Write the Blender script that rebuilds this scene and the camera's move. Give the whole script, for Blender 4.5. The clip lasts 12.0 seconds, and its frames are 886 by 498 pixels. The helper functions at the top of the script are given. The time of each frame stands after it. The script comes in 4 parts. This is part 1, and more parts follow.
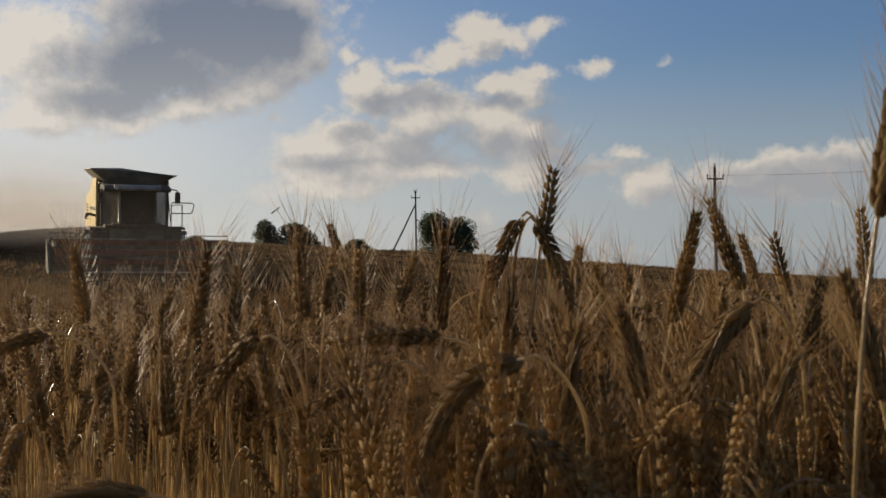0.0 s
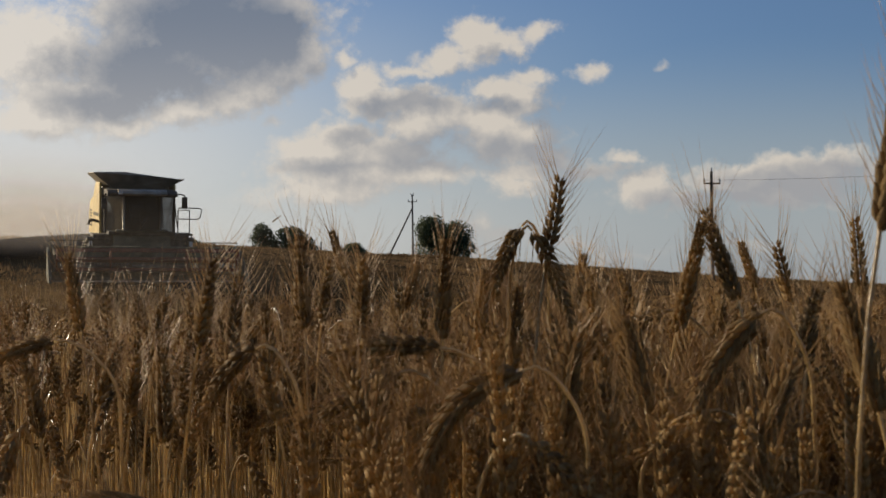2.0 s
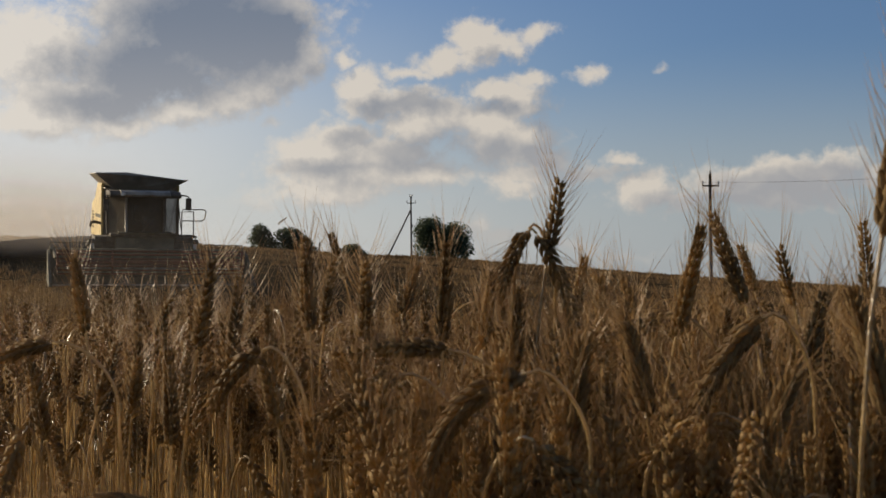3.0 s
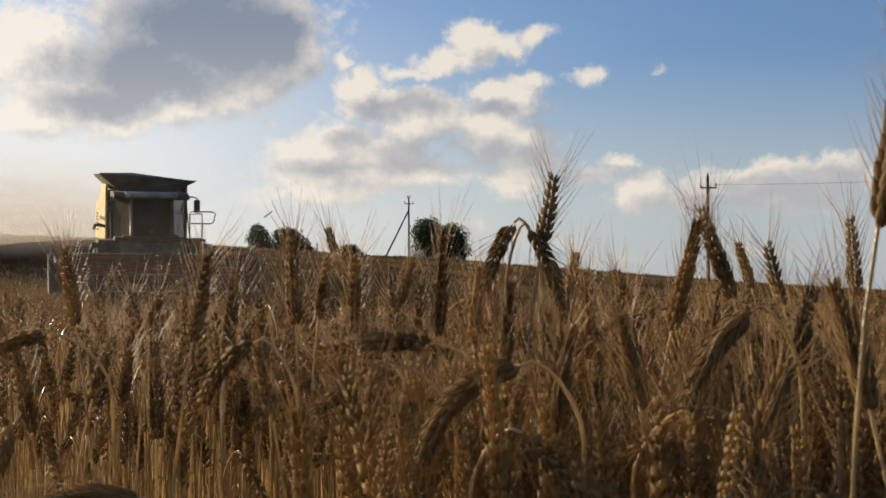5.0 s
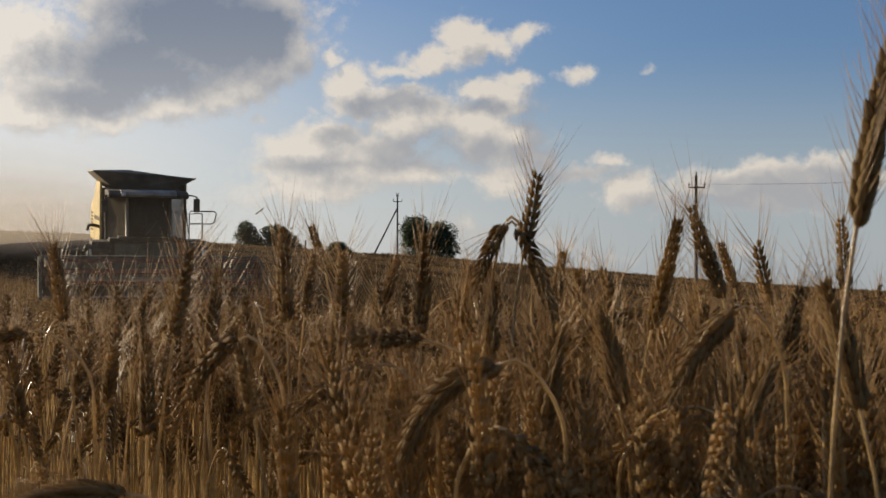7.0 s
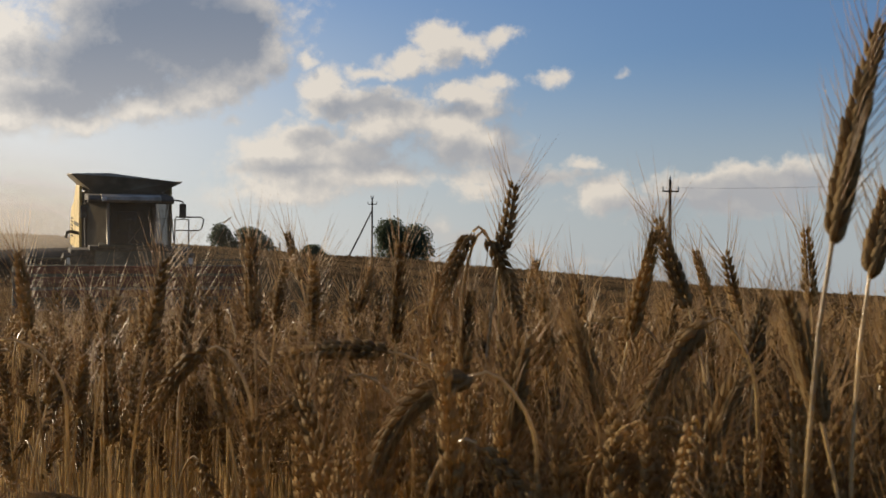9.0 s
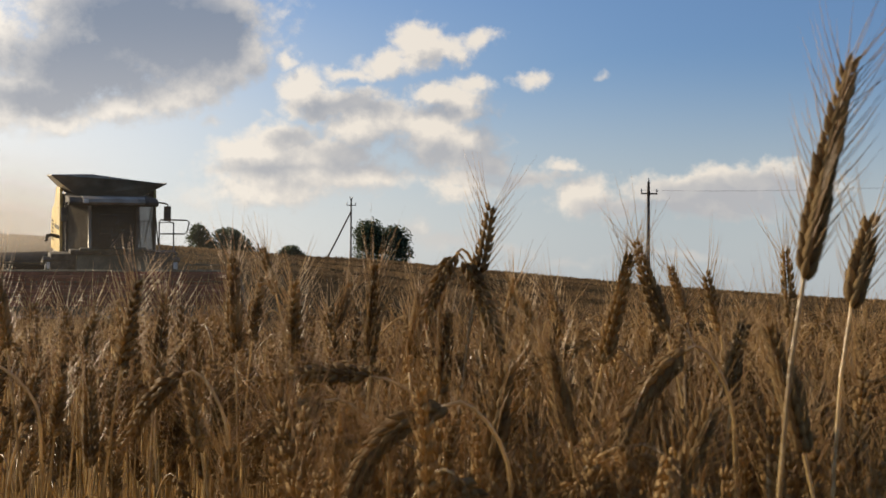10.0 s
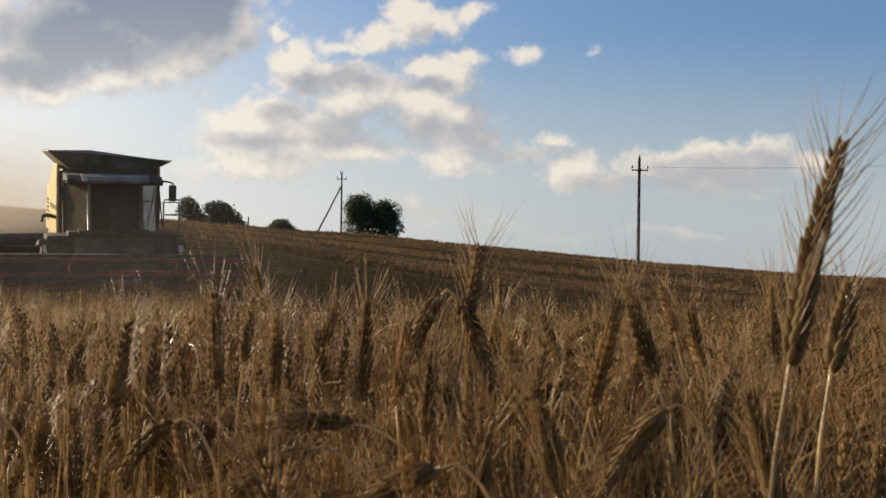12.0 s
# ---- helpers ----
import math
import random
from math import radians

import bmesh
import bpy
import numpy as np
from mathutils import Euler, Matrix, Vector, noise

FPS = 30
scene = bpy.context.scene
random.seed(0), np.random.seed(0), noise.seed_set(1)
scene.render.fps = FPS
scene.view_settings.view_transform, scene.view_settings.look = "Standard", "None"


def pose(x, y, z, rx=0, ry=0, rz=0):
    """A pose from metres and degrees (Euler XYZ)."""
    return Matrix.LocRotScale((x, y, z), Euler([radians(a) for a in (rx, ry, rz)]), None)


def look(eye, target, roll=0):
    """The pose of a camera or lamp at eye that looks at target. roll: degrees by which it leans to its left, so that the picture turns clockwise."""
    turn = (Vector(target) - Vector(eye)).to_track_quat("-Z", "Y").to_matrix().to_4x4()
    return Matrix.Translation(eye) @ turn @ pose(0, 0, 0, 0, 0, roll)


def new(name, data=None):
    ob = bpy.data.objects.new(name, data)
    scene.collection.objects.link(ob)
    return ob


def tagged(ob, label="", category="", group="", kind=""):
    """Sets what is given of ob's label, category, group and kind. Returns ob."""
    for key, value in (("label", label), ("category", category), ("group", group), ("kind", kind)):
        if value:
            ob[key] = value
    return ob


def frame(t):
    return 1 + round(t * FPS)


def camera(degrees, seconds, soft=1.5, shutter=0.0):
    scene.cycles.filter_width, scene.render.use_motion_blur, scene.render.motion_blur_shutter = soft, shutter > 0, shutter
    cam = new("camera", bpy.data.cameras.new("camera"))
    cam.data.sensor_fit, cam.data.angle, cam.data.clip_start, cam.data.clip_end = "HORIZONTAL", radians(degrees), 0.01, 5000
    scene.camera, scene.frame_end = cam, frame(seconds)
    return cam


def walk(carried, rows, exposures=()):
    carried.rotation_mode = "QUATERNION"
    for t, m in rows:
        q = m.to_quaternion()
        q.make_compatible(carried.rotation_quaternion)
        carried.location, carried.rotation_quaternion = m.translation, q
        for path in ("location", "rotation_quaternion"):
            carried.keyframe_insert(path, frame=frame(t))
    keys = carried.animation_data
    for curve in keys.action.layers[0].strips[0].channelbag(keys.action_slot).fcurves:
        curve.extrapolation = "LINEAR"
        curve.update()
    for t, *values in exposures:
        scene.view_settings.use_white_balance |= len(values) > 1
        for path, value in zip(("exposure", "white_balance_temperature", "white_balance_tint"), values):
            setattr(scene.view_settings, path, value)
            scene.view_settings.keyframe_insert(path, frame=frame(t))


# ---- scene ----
# ---------------- camera ----------------
LENS = 38.0
PATH = [
    (0.0, 0.0000, 0.8000, 0.000, 1.480, -0.850),
    (0.5, 0.0001, 0.8017, -0.050, 1.523, -0.847),
    (1.0, -0.0013, 0.8036, -0.076, 1.573, -0.842),
    (1.5, -0.0031, 0.8052, -0.128, 1.615, -0.787),
    (2.0, -0.0031, 0.8040, -0.149, 1.652, -0.732),
    (2.5, -0.0064, 0.8044, -0.190, 1.676, -0.639),
    (3.0, -0.0072, 0.8050, -0.219, 1.712, -0.521),
    (5.0, -0.0020, 0.7995, -0.326, 1.753, -0.295),
    (5.5, -0.0038, 0.7992, -0.427, 1.583, -0.223),
    (6.0, -0.0028, 0.8010, -0.534, 1.575, -0.029),
    (6.5, -0.0008, 0.7996, -0.614, 1.625, -0.037),
    (7.0, -0.0010, 0.7994, -0.839, 1.663, 0.022),
    (9.0, 0.0018, 0.8049, -1.966, 1.791, 0.164),
    (9.5, 0.0019, 0.8145, -2.259, 1.831, 0.214),
    (10.0, 0.0019, 0.8212, -2.907, 1.851, 0.339),
    (10.5, 0.0064, 0.8220, -3.030, 1.074, 0.367),
    (11.0, 0.0054, 0.8407, -3.090, 0.630, 0.385),
    (11.5, 0.0044, 0.8647, -3.344, 0.695, 0.518),
    (12.0, 0.0034, 0.8728, -3.348, 0.716, 0.713),
]
EXPOSURES = [(0.0, 0.07), (2.5, 0.07), (3.0, 0.09), (4.8, 0.45), (5.5, 0.53), (6.0, 0.30), (6.5, 0.25), (7.0, 0.25), (9.0, 0.29), (9.5, 0.33),
             (10.0, 0.51), (10.5, 0.61), (11.5, 0.62), (12.0, 0.53)]
cam = camera(LENS, 12.0)
cam.data.dof.use_dof = True
cam.data.dof.focus_distance = 3.5
cam.data.dof.aperture_fstop = 31.0
# yaw is to the left when positive; the last number leans the camera about its own axis
walk(cam, [(t, pose(x, 0, z, 90 + pitch, 0, yaw) @ pose(0, 0, 0, 0, 0, lean))
           for t, x, z, yaw, pitch, lean in PATH], EXPOSURES)

# ---------------- light ----------------
SUN_AZIMUTH, SUN_HEIGHT = -58.0, 19.0     # degrees from the +y axis (negative: to the left), and above the horizon
sun = new("sun", bpy.data.lights.new("sun", "SUN"))
sun.data.energy, sun.data.angle, sun.data.color = 5.0, radians(0.8), (1.0, 0.83, 0.60)
az, el = radians(SUN_AZIMUTH), radians(SUN_HEIGHT)
to_sun = Vector((math.sin(az) * math.cos(el), math.cos(az) * math.cos(el), math.sin(el)))
sun.matrix_world = look(to_sun * 100, (0, 0, 0))


class Nodes:
    """Short hand for a node tree."""

    def __init__(self, tree):
        self.tree = tree
        tree.nodes.clear()

    def add(self, kind, ins=None, **attrs):
        n = self.tree.nodes.new(kind)
        if "operation" in attrs:
            n.operation = attrs["operation"]
        if "use_clamp" in attrs:
            n.use_clamp = attrs["use_clamp"]
        if "data_type" in attrs:
            n.data_type = attrs["data_type"]
        if "blend_type" in attrs:
            n.blend_type = attrs["blend_type"]
        if "interpolation_type" in attrs:
            n.interpolation_type = attrs["interpolation_type"]
        if "rotation_type" in attrs:
            n.rotation_type = attrs["rotation_type"]
        for k, v in (ins or {}).items():
            if isinstance(v, bpy.types.NodeSocket):
                self.tree.links.new(v, n.inputs[k])
            else:
                n.inputs[k].default_value = v
        return n

    def math(self, op, a, b=0.0, c=0.0, clamp=False):
        return self.add("ShaderNodeMath", {0: a, 1: b, 2: c}, operation=op, use_clamp=clamp).outputs[0]

    def vec(self, op, a, b=(0, 0, 0), out=0):
        return self.add("ShaderNodeVectorMath", {0: a, 1: b}, operation=op).outputs[out]

    def ramp(self, value, lo, hi, a=0.0, b=1.0):
        return self.add("ShaderNodeMapRange", {0: value, 1: lo, 2: hi, 3: a, 4: b}, interpolation_type="SMOOTHSTEP").outputs[0]

    def mix(self, f, a, b, blend="MIX"):
        return self.add("ShaderNodeMix", {0: f, 6: a, 7: b}, data_type="RGBA", blend_type=blend).outputs[2]

    def noise(self, vector, scale, detail=4.0, rough=0.55, out=0):
        return self.add("ShaderNodeTexNoise", {"Vector": vector, "Scale": scale, "Detail": detail, "Roughness": rough}).outputs[out]


# puffs of the clouds: across, up, radius across, radius up, in thousandths of the distance
CLOUD_BANK = [(-160, 160, 62, 40), (-130, 168, 46, 32), (-191, 185, 101, 48), (-235, 145, 79, 40), (-287, 119, 70, 27), (-318, 159, 57, 40), (-107, 159, 21, 26), (-125, 143, 27, 18), (-144, 130, 27, 16), (-169, 120, 28, 13), (-204, 110, 40, 12), (-318, 99, 44, 14), (-248, 101, 40, 11), (-410, 150, 75, 53), (-129, 185, 40, 24)]
CLOUD_TOP = [(-28, 144, 26, 7), (3, 152, 26, 12), (29, 165, 24, 17), (51, 165, 22, 10), (75, 173, 14, 7), (-59, 128, 23, 18), (-37, 118, 31, 13), (-68, 114, 12, 8), (-11, 123, 22, 7), (51, 128, 29, 13), (71, 139, 13, 8), (64, 119, 22, 16)]
CLOUD_MIDDLE = [(7, 108, 54, 16), (-19, 98, 29, 15), (42, 99, 35, 25), (60, 88, 35, 25), (75, 76, 29, 15), (-76, 89, 29, 16), (-94, 74, 35, 18), (-46, 77, 47, 16), (-72, 62, 65, 18), (-19, 62, 47, 14), (-107, 49, 29, 11), (-81, 47, 54, 9), (64, 60, 29, 11), (121, 63, 35, 7), (64, 50, 25, 7)]
CLOUD_REST = [(161, 49, 26, 15), (227, 53, 42, 14), (275, 63, 46, 17), (308, 70, 32, 14), (250, 46, 62, 9), (-72, 153, 9, 7), (119, 140, 13, 7), (161, 51, 18, 11), (240, 61, 33, 11), (279, 70, 35, 11), (310, 77, 22, 7), (183, 42, 40, 7), (141, 73, 14, 5), (341, 66, 26, 9)]
CLOUD_FAINT = [(-129, 104, 8, 5), (-142, 42, 31, 6), (29, 25, 15, 10), (51, 16, 40, 10), (95, 7, 35, 6), (143, 0, 22, 5), (227, 5, 53, 4), (174, 148, 6, 4), (-90, 108, 7, 4)]
CLOUD_SHADE = [(-138, 170, 42, 34), (-165, 160, 66, 34), (-182, 187, 83, 42), (-160, 167, 48, 29), (-230, 145, 66, 33), (-261, 118, 57, 14), (-204, 132, 48, 18)]
CLOUD_UNDER = [(3, 77, 57, 16), (-22, 115, 42, 9), (84, 79, 32, 14), (112, 63, 50, 8), (-68, 90, 19, 10), (38, 116, 35, 6), (86, 99, 15, 30), (-81, 64, 42, 6), (266, 52, 72, 16), (306, 65, 42, 14), (205, 41, 47, 8)]


def sky_world():
    world = bpy.data.worlds.new("sky")
    scene.world = world
    world.use_nodes = True
    n = Nodes(world.node_tree)
    way = n.add("ShaderNodeTexCoord").outputs["Generated"]
    sky_node = n.add("ShaderNodeTexSky")
    sky_node.sky_type, sky_node.sun_disc = "NISHITA", False
    sky_node.sun_elevation, sky_node.sun_rotation = el, az
    sky_node.air_density, sky_node.dust_density, sky_node.ozone_density = 1.0, 1.6, 1.6
    sky = sky_node.outputs[0]
    # directions as places in a plane ahead of the field, level with the first view
    turned = n.add("ShaderNodeVectorRotate", {"Vector": way, "Axis": (0, 1, 0), "Angle": radians(-0.85)}, rotation_type="AXIS_ANGLE").outputs[0]
    turned = n.add("ShaderNodeVectorRotate", {"Vector": turned, "Axis": (1, 0, 0), "Angle": radians(-1.48)}, rotation_type="AXIS_ANGLE").outputs[0]
    parts = n.add("ShaderNodeSeparateXYZ", {0: turned})
    ahead = n.math("MAXIMUM", parts.outputs[1], 0.08)
    u, v = n.math("DIVIDE", parts.outputs[0], ahead), n.math("DIVIDE", parts.outputs[2], ahead)
    flat = n.add("ShaderNodeCombineXYZ", {0: u, 1: v, 2: 0.0}).outputs[0]
    def puffs(at, rows):
        total = None
        for a, b, ra, rb in rows:
            d = n.vec("MULTIPLY", n.vec("SUBTRACT", at, (a / 1000, b / 1000, 0)), (1000 / ra, 1000 / rb, 0))
            one = n.math("MULTIPLY", n.math("SUBTRACT", 1.0, n.vec("LENGTH", d, out=1)), min(1.0, max(0.45, rb / 14)))
            total = one if total is None else n.math("SMOOTH_MAX", total, one, 0.18)
        return total

    def thickness(at):
        """How deep the cloud is along a direction."""
        warp = n.vec("SCALE", n.vec("SUBTRACT", n.noise(at, 20.0, 4.0, 0.55, out=1), (0.5, 0.5, 0.5)))
        warp.node.inputs["Scale"].default_value = 0.030
        curl = n.vec("SCALE", n.vec("SUBTRACT", n.noise(at, 75.0, 3.0, 0.6, out=1), (0.5, 0.5, 0.5)))
        curl.node.inputs["Scale"].default_value = 0.011
        bent = n.vec("ADD", n.vec("ADD", at, warp), curl)
        billow = n.math("SUBTRACT", n.noise(at, 34.0, 6.0, 0.55), 0.5)
        body = n.math("MAXIMUM", n.math("MAXIMUM", puffs(bent, CLOUD_TOP), puffs(bent, CLOUD_MIDDLE)), n.math("MAXIMUM", puffs(bent, CLOUD_BANK), puffs(bent, CLOUD_REST)))
        fine = n.math("SUBTRACT", n.noise(at, 100.0, 5.0, 0.6), 0.5)
        return n.math("MULTIPLY_ADD", fine, 0.85, n.math("MULTIPLY_ADD", billow, 1.0, body)), bent, billow

    thick, bent, billow = thickness(flat)
    nearer, _, _ = thickness(n.vec("ADD", flat, (-0.008, 0.012, 0)))
    wisps = n.ramp(n.math("ADD", puffs(bent, CLOUD_FAINT), n.math("MULTIPLY", billow, 1.2)), -0.15, 0.6, 0.0, 0.7)
    # the rest of the sky carries loose clouds of the same kind
    roof = n.add("ShaderNodeSeparateXYZ", {0: way})
    lift = n.math("MAXIMUM", roof.outputs[2], 0.05)
    plane = n.add("ShaderNodeCombineXYZ", {0: n.math("DIVIDE", roof.outputs[0], lift), 1: n.math("DIVIDE", roof.outputs[1], lift), 2: 3.0}).outputs[0]
    loose = n.math("MULTIPLY_ADD", n.noise(plane, 0.55, 7.0, 0.55), 3.0, -1.75)
    aside = n.ramp(parts.outputs[1], 0.80, 0.65)
    high = n.ramp(v, 0.24, 0.5)
    outside = n.math("MAXIMUM", aside, high)
    inside = n.math("SUBTRACT", 1.0, outside)
    facing = n.math("MULTIPLY", n.math("SUBTRACT", thick, nearer), inside)
    thick = n.add("ShaderNodeMix", {0: outside, 2: thick, 3: loose}).outputs[0]
    cover = n.math("MAXIMUM", n.ramp(thick, -0.30, 0.42), n.math("MULTIPLY", wisps, inside))
    lit = n.mix(n.ramp(u, -0.35, 0.1), (0.67, 0.62, 0.555, 1), (0.60, 0.545, 0.475, 1))
    grey = n.mix(n.ramp(v, 0.06, 0.20), (0.33, 0.33, 0.34, 1), (0.165, 0.195, 0.25, 1))
    under = n.ramp(n.math("ADD", puffs(bent, CLOUD_SHADE), n.math("MULTIPLY", billow, 0.6)), -0.66, 0.75, 0.0, 0.90)
    below = n.ramp(n.math("ADD", puffs(bent, CLOUD_UNDER), n.math("MULTIPLY", billow, 1.2)), -0.50, 0.52, 0.0, 0.84)
    under = n.math("MULTIPLY", n.math("MAXIMUM", under, below), inside)
    # thin rims let the sun through; thick parts shade themselves on the side away from it
    bumps = n.math("MULTIPLY_ADD", n.ramp(facing, -0.8, 0.8), 0.95, -0.48)
    bumps = n.math("MULTIPLY", bumps, n.math("MULTIPLY_ADD", under, -0.72, 1.0))
    deep = n.math("MULTIPLY", n.ramp(thick, 0.35, 1.1), 0.16)
    light = n.math("SUBTRACT", n.math("SUBTRACT", n.math("ADD", 0.88, bumps), under), deep)
    light = n.math("MULTIPLY_ADD", billow, 0.45, light)
    light = n.math("MULTIPLY_ADD", n.ramp(u, -0.24, -0.37), 0.20, light, clamp=True)
    cloud = n.mix(light, grey, lit)
    # thin haze towards the sun and low down
    low = n.ramp(v, 0.18, 0.0)
    sunward = n.ramp(u, 0.26, -0.34)
    veil = n.math("MAXIMUM", n.math("MULTIPLY", sunward, n.ramp(v, 0.25, 0.06)), n.math("MULTIPLY", low, 0.95))
    air = n.vec("SCALE", sky)
    air.node.inputs["Scale"].default_value = SKY_STRENGTH
    air = n.mix(1.0, air, (0.72, 0.91, 1.22, 1), "MULTIPLY")
    haze = n.mix(sunward, (0.375, 0.40, 0.415, 1), (0.66, 0.64, 0.61, 1))
    air = n.mix(n.math("MULTIPLY", veil, 0.85), air, haze)
    both = n.mix(n.math("MULTIPLY", cover, 0.96), air, cloud)
    back = n.add("ShaderNodeBackground", {"Color": both, "Strength": 1.0})
    n.add("ShaderNodeOutputWorld", {0: back.outputs[0]})


SKY_STRENGTH = 0.070
sky_world()

# ---------------- materials ----------------
def surface(name, dark, light, scale=8.0, rough=0.6, metal=0.0, bump=0.2, fine=60.0, island=0.0, coord="Object", thin=0.0, each=0.0, shine=0.25):
    """Colour between two tones by coarse and fine grain; island varies loose pieces, each varies whole objects, thin lets light through."""
    mat = bpy.data.materials.new(name)
    mat.use_nodes = True
    n = Nodes(mat.node_tree)
    at = n.add("ShaderNodeTexCoord").outputs[coord]
    a, b = n.noise(at, scale, 4.0), n.noise(at, fine, 3.0)
    f = n.math("ADD", n.ramp(a, 0.3, 0.7), n.math("MULTIPLY_ADD", b, 0.7, -0.35))
    if island:
        f = n.math("MULTIPLY_ADD", n.math("SUBTRACT", n.add("ShaderNodeNewGeometry").outputs["Random Per Island"], 0.5), island, f)
    if each:
        f = n.math("MULTIPLY_ADD", n.math("SUBTRACT", n.add("ShaderNodeObjectInfo").outputs["Random"], 0.5), each, f)
    f = n.math("MAXIMUM", n.math("MINIMUM", f, 1.2), -0.2)
    col = n.mix(f, (*dark, 1), (*light, 1))
    ins = {"Base Color": col, "Roughness": n.math("MULTIPLY_ADD", b, 0.25, rough - 0.12), "Metallic": metal, "Specular IOR Level": shine}
    if bump:
        ins["Normal"] = n.add("ShaderNodeBump", {"Strength": bump, "Height": b, "Distance": 0.02}).outputs[0]
    out = n.add("ShaderNodeBsdfPrincipled", ins).outputs[0]
    if thin:
        glow = n.add("ShaderNodeBsdfTranslucent", {"Color": col}).outputs[0]
        out = n.add("ShaderNodeMixShader", {0: thin, 1: out, 2: glow}).outputs[0]
    n.add("ShaderNodeOutputMaterial", {0: out})
    return mat


EAR = surface("ripe_ear", (0.21, 0.136, 0.057), (0.51, 0.35, 0.155), 30, 0.55, 0, 0.3, 400, island=0.35, thin=0.54, each=0.5, shine=0.12)
AWN = surface("awn", (0.30, 0.175, 0.065), (0.52, 0.335, 0.14), 20, 0.38, 0, 0, 200, island=0.4, thin=0.42, shine=0.3)
STRAW = surface("straw", (0.36, 0.24, 0.095), (0.70, 0.51, 0.23), 18, 0.26, 0, 0.1, 160, island=0.9, thin=0.40, each=0.6, shine=0.9)
LEAF = surface("dry_leaf", (0.175, 0.105, 0.04), (0.38, 0.245, 0.10), 24, 0.5, 0, 0.15, 200, island=0.9, thin=0.35, each=0.6)
STUBBLE = surface("cut_stubble", (0.085, 0.055, 0.028), (0.24, 0.155, 0.078), 0.12, 0.9, 0, 0, 3.0, island=0.5, thin=0.2, shine=0.0)
BARK = surface("bark", (0.05, 0.04, 0.03), (0.12, 0.10, 0.075), 6, 0.9, 0, 0.5, 40)
FOLIAGE = surface("foliage", (0.032, 0.046, 0.022), (0.10, 0.122, 0.058), 1.1, 0.6, 0, 0, 30, island=0.9, thin=0.25)
TIMBER = surface("weathered_timber", (0.075, 0.065, 0.055), (0.20, 0.175, 0.15), 5, 0.85, 0, 0.4, 60)
IRON = surface("rusty_iron", (0.05, 0.045, 0.04), (0.12, 0.10, 0.08), 14, 0.6, 0.6, 0.2, 90)
PORCELAIN = surface("insulator_porcelain", (0.30, 0.30, 0.28), (0.52, 0.52, 0.50), 14, 0.25, 0, 0, 90)
YELLOW = surface("dusty_yellow_paint", (0.42, 0.30, 0.10), (0.66, 0.50, 0.19), 1.8, 0.45, 0, 0.08, 30)
GREEN = surface("dusty_green_paint", (0.06, 0.055, 0.034), (0.14, 0.122, 0.078), 2.2, 0.85, 0, 0.08, 40)
GREY = surface("dusty_grey_sheet", (0.21, 0.18, 0.135), (0.37, 0.32, 0.245), 2.0, 0.5, 0.35, 0.08, 34)
BLACK = surface("black_plastic", (0.045, 0.038, 0.028), (0.105, 0.086, 0.062), 5, 0.8, 0, 0.1, 60)
RED = surface("faded_red_paint", (0.10, 0.030, 0.018), (0.19, 0.062, 0.034), 3.0, 0.8, 0, 0.1, 40)
RUBBER = surface("dusty_rubber", (0.018, 0.016, 0.014), (0.075, 0.062, 0.048), 4, 0.85, 0, 0.3, 50)
STEEL = surface("worn_steel", (0.16, 0.14, 0.11), (0.34, 0.30, 0.24), 6, 0.55, 0.4, 0.1, 70)
CLOTH = surface("seat_cloth", (0.03, 0.03, 0.033), (0.07, 0.07, 0.07), 8, 0.9, 0, 0.2, 90)


def glass_material(name, least, most):
    mat = bpy.data.materials.new(name)
    mat.use_nodes = True
    n = Nodes(mat.node_tree)
    at = n.add("ShaderNodeTexCoord").outputs["Object"]
    dusty = n.ramp(n.noise(at, 2.5, 5.0), 0.35, 0.75, least, most)
    clear = n.add("ShaderNodeBsdfTransparent", {"Color": (0.30, 0.31, 0.28, 1)}).outputs[0]
    gloss = n.add("ShaderNodeBsdfGlossy", {"Roughness": 0.04, "Color": (0.9, 0.9, 0.9, 1)}).outputs[0]
    dust = n.add("ShaderNodeBsdfDiffuse", {"Color": (0.30, 0.25, 0.18, 1)}).outputs[0]
    fres = n.add("ShaderNodeFresnel", {"IOR": 1.25}).outputs[0]
    a = n.add("ShaderNodeMixShader", {0: fres, 1: clear, 2: gloss}).outputs[0]
    n.add("ShaderNodeOutputMaterial", {0: n.add("ShaderNodeMixShader", {0: dusty, 1: a, 2: dust}).outputs[0]})
    return mat


GLASS = glass_material("dusty_side_glass", 0.58, 0.80)
DARK_GLASS = glass_material("tinted_windscreen", 0.06, 0.24)


def lamp_glass():
    return surface("lamp_lens", (0.45, 0.43, 0.38), (0.70, 0.67, 0.60), 9, 0.2, 0.1, 0, 60)


LENSES = lamp_glass()


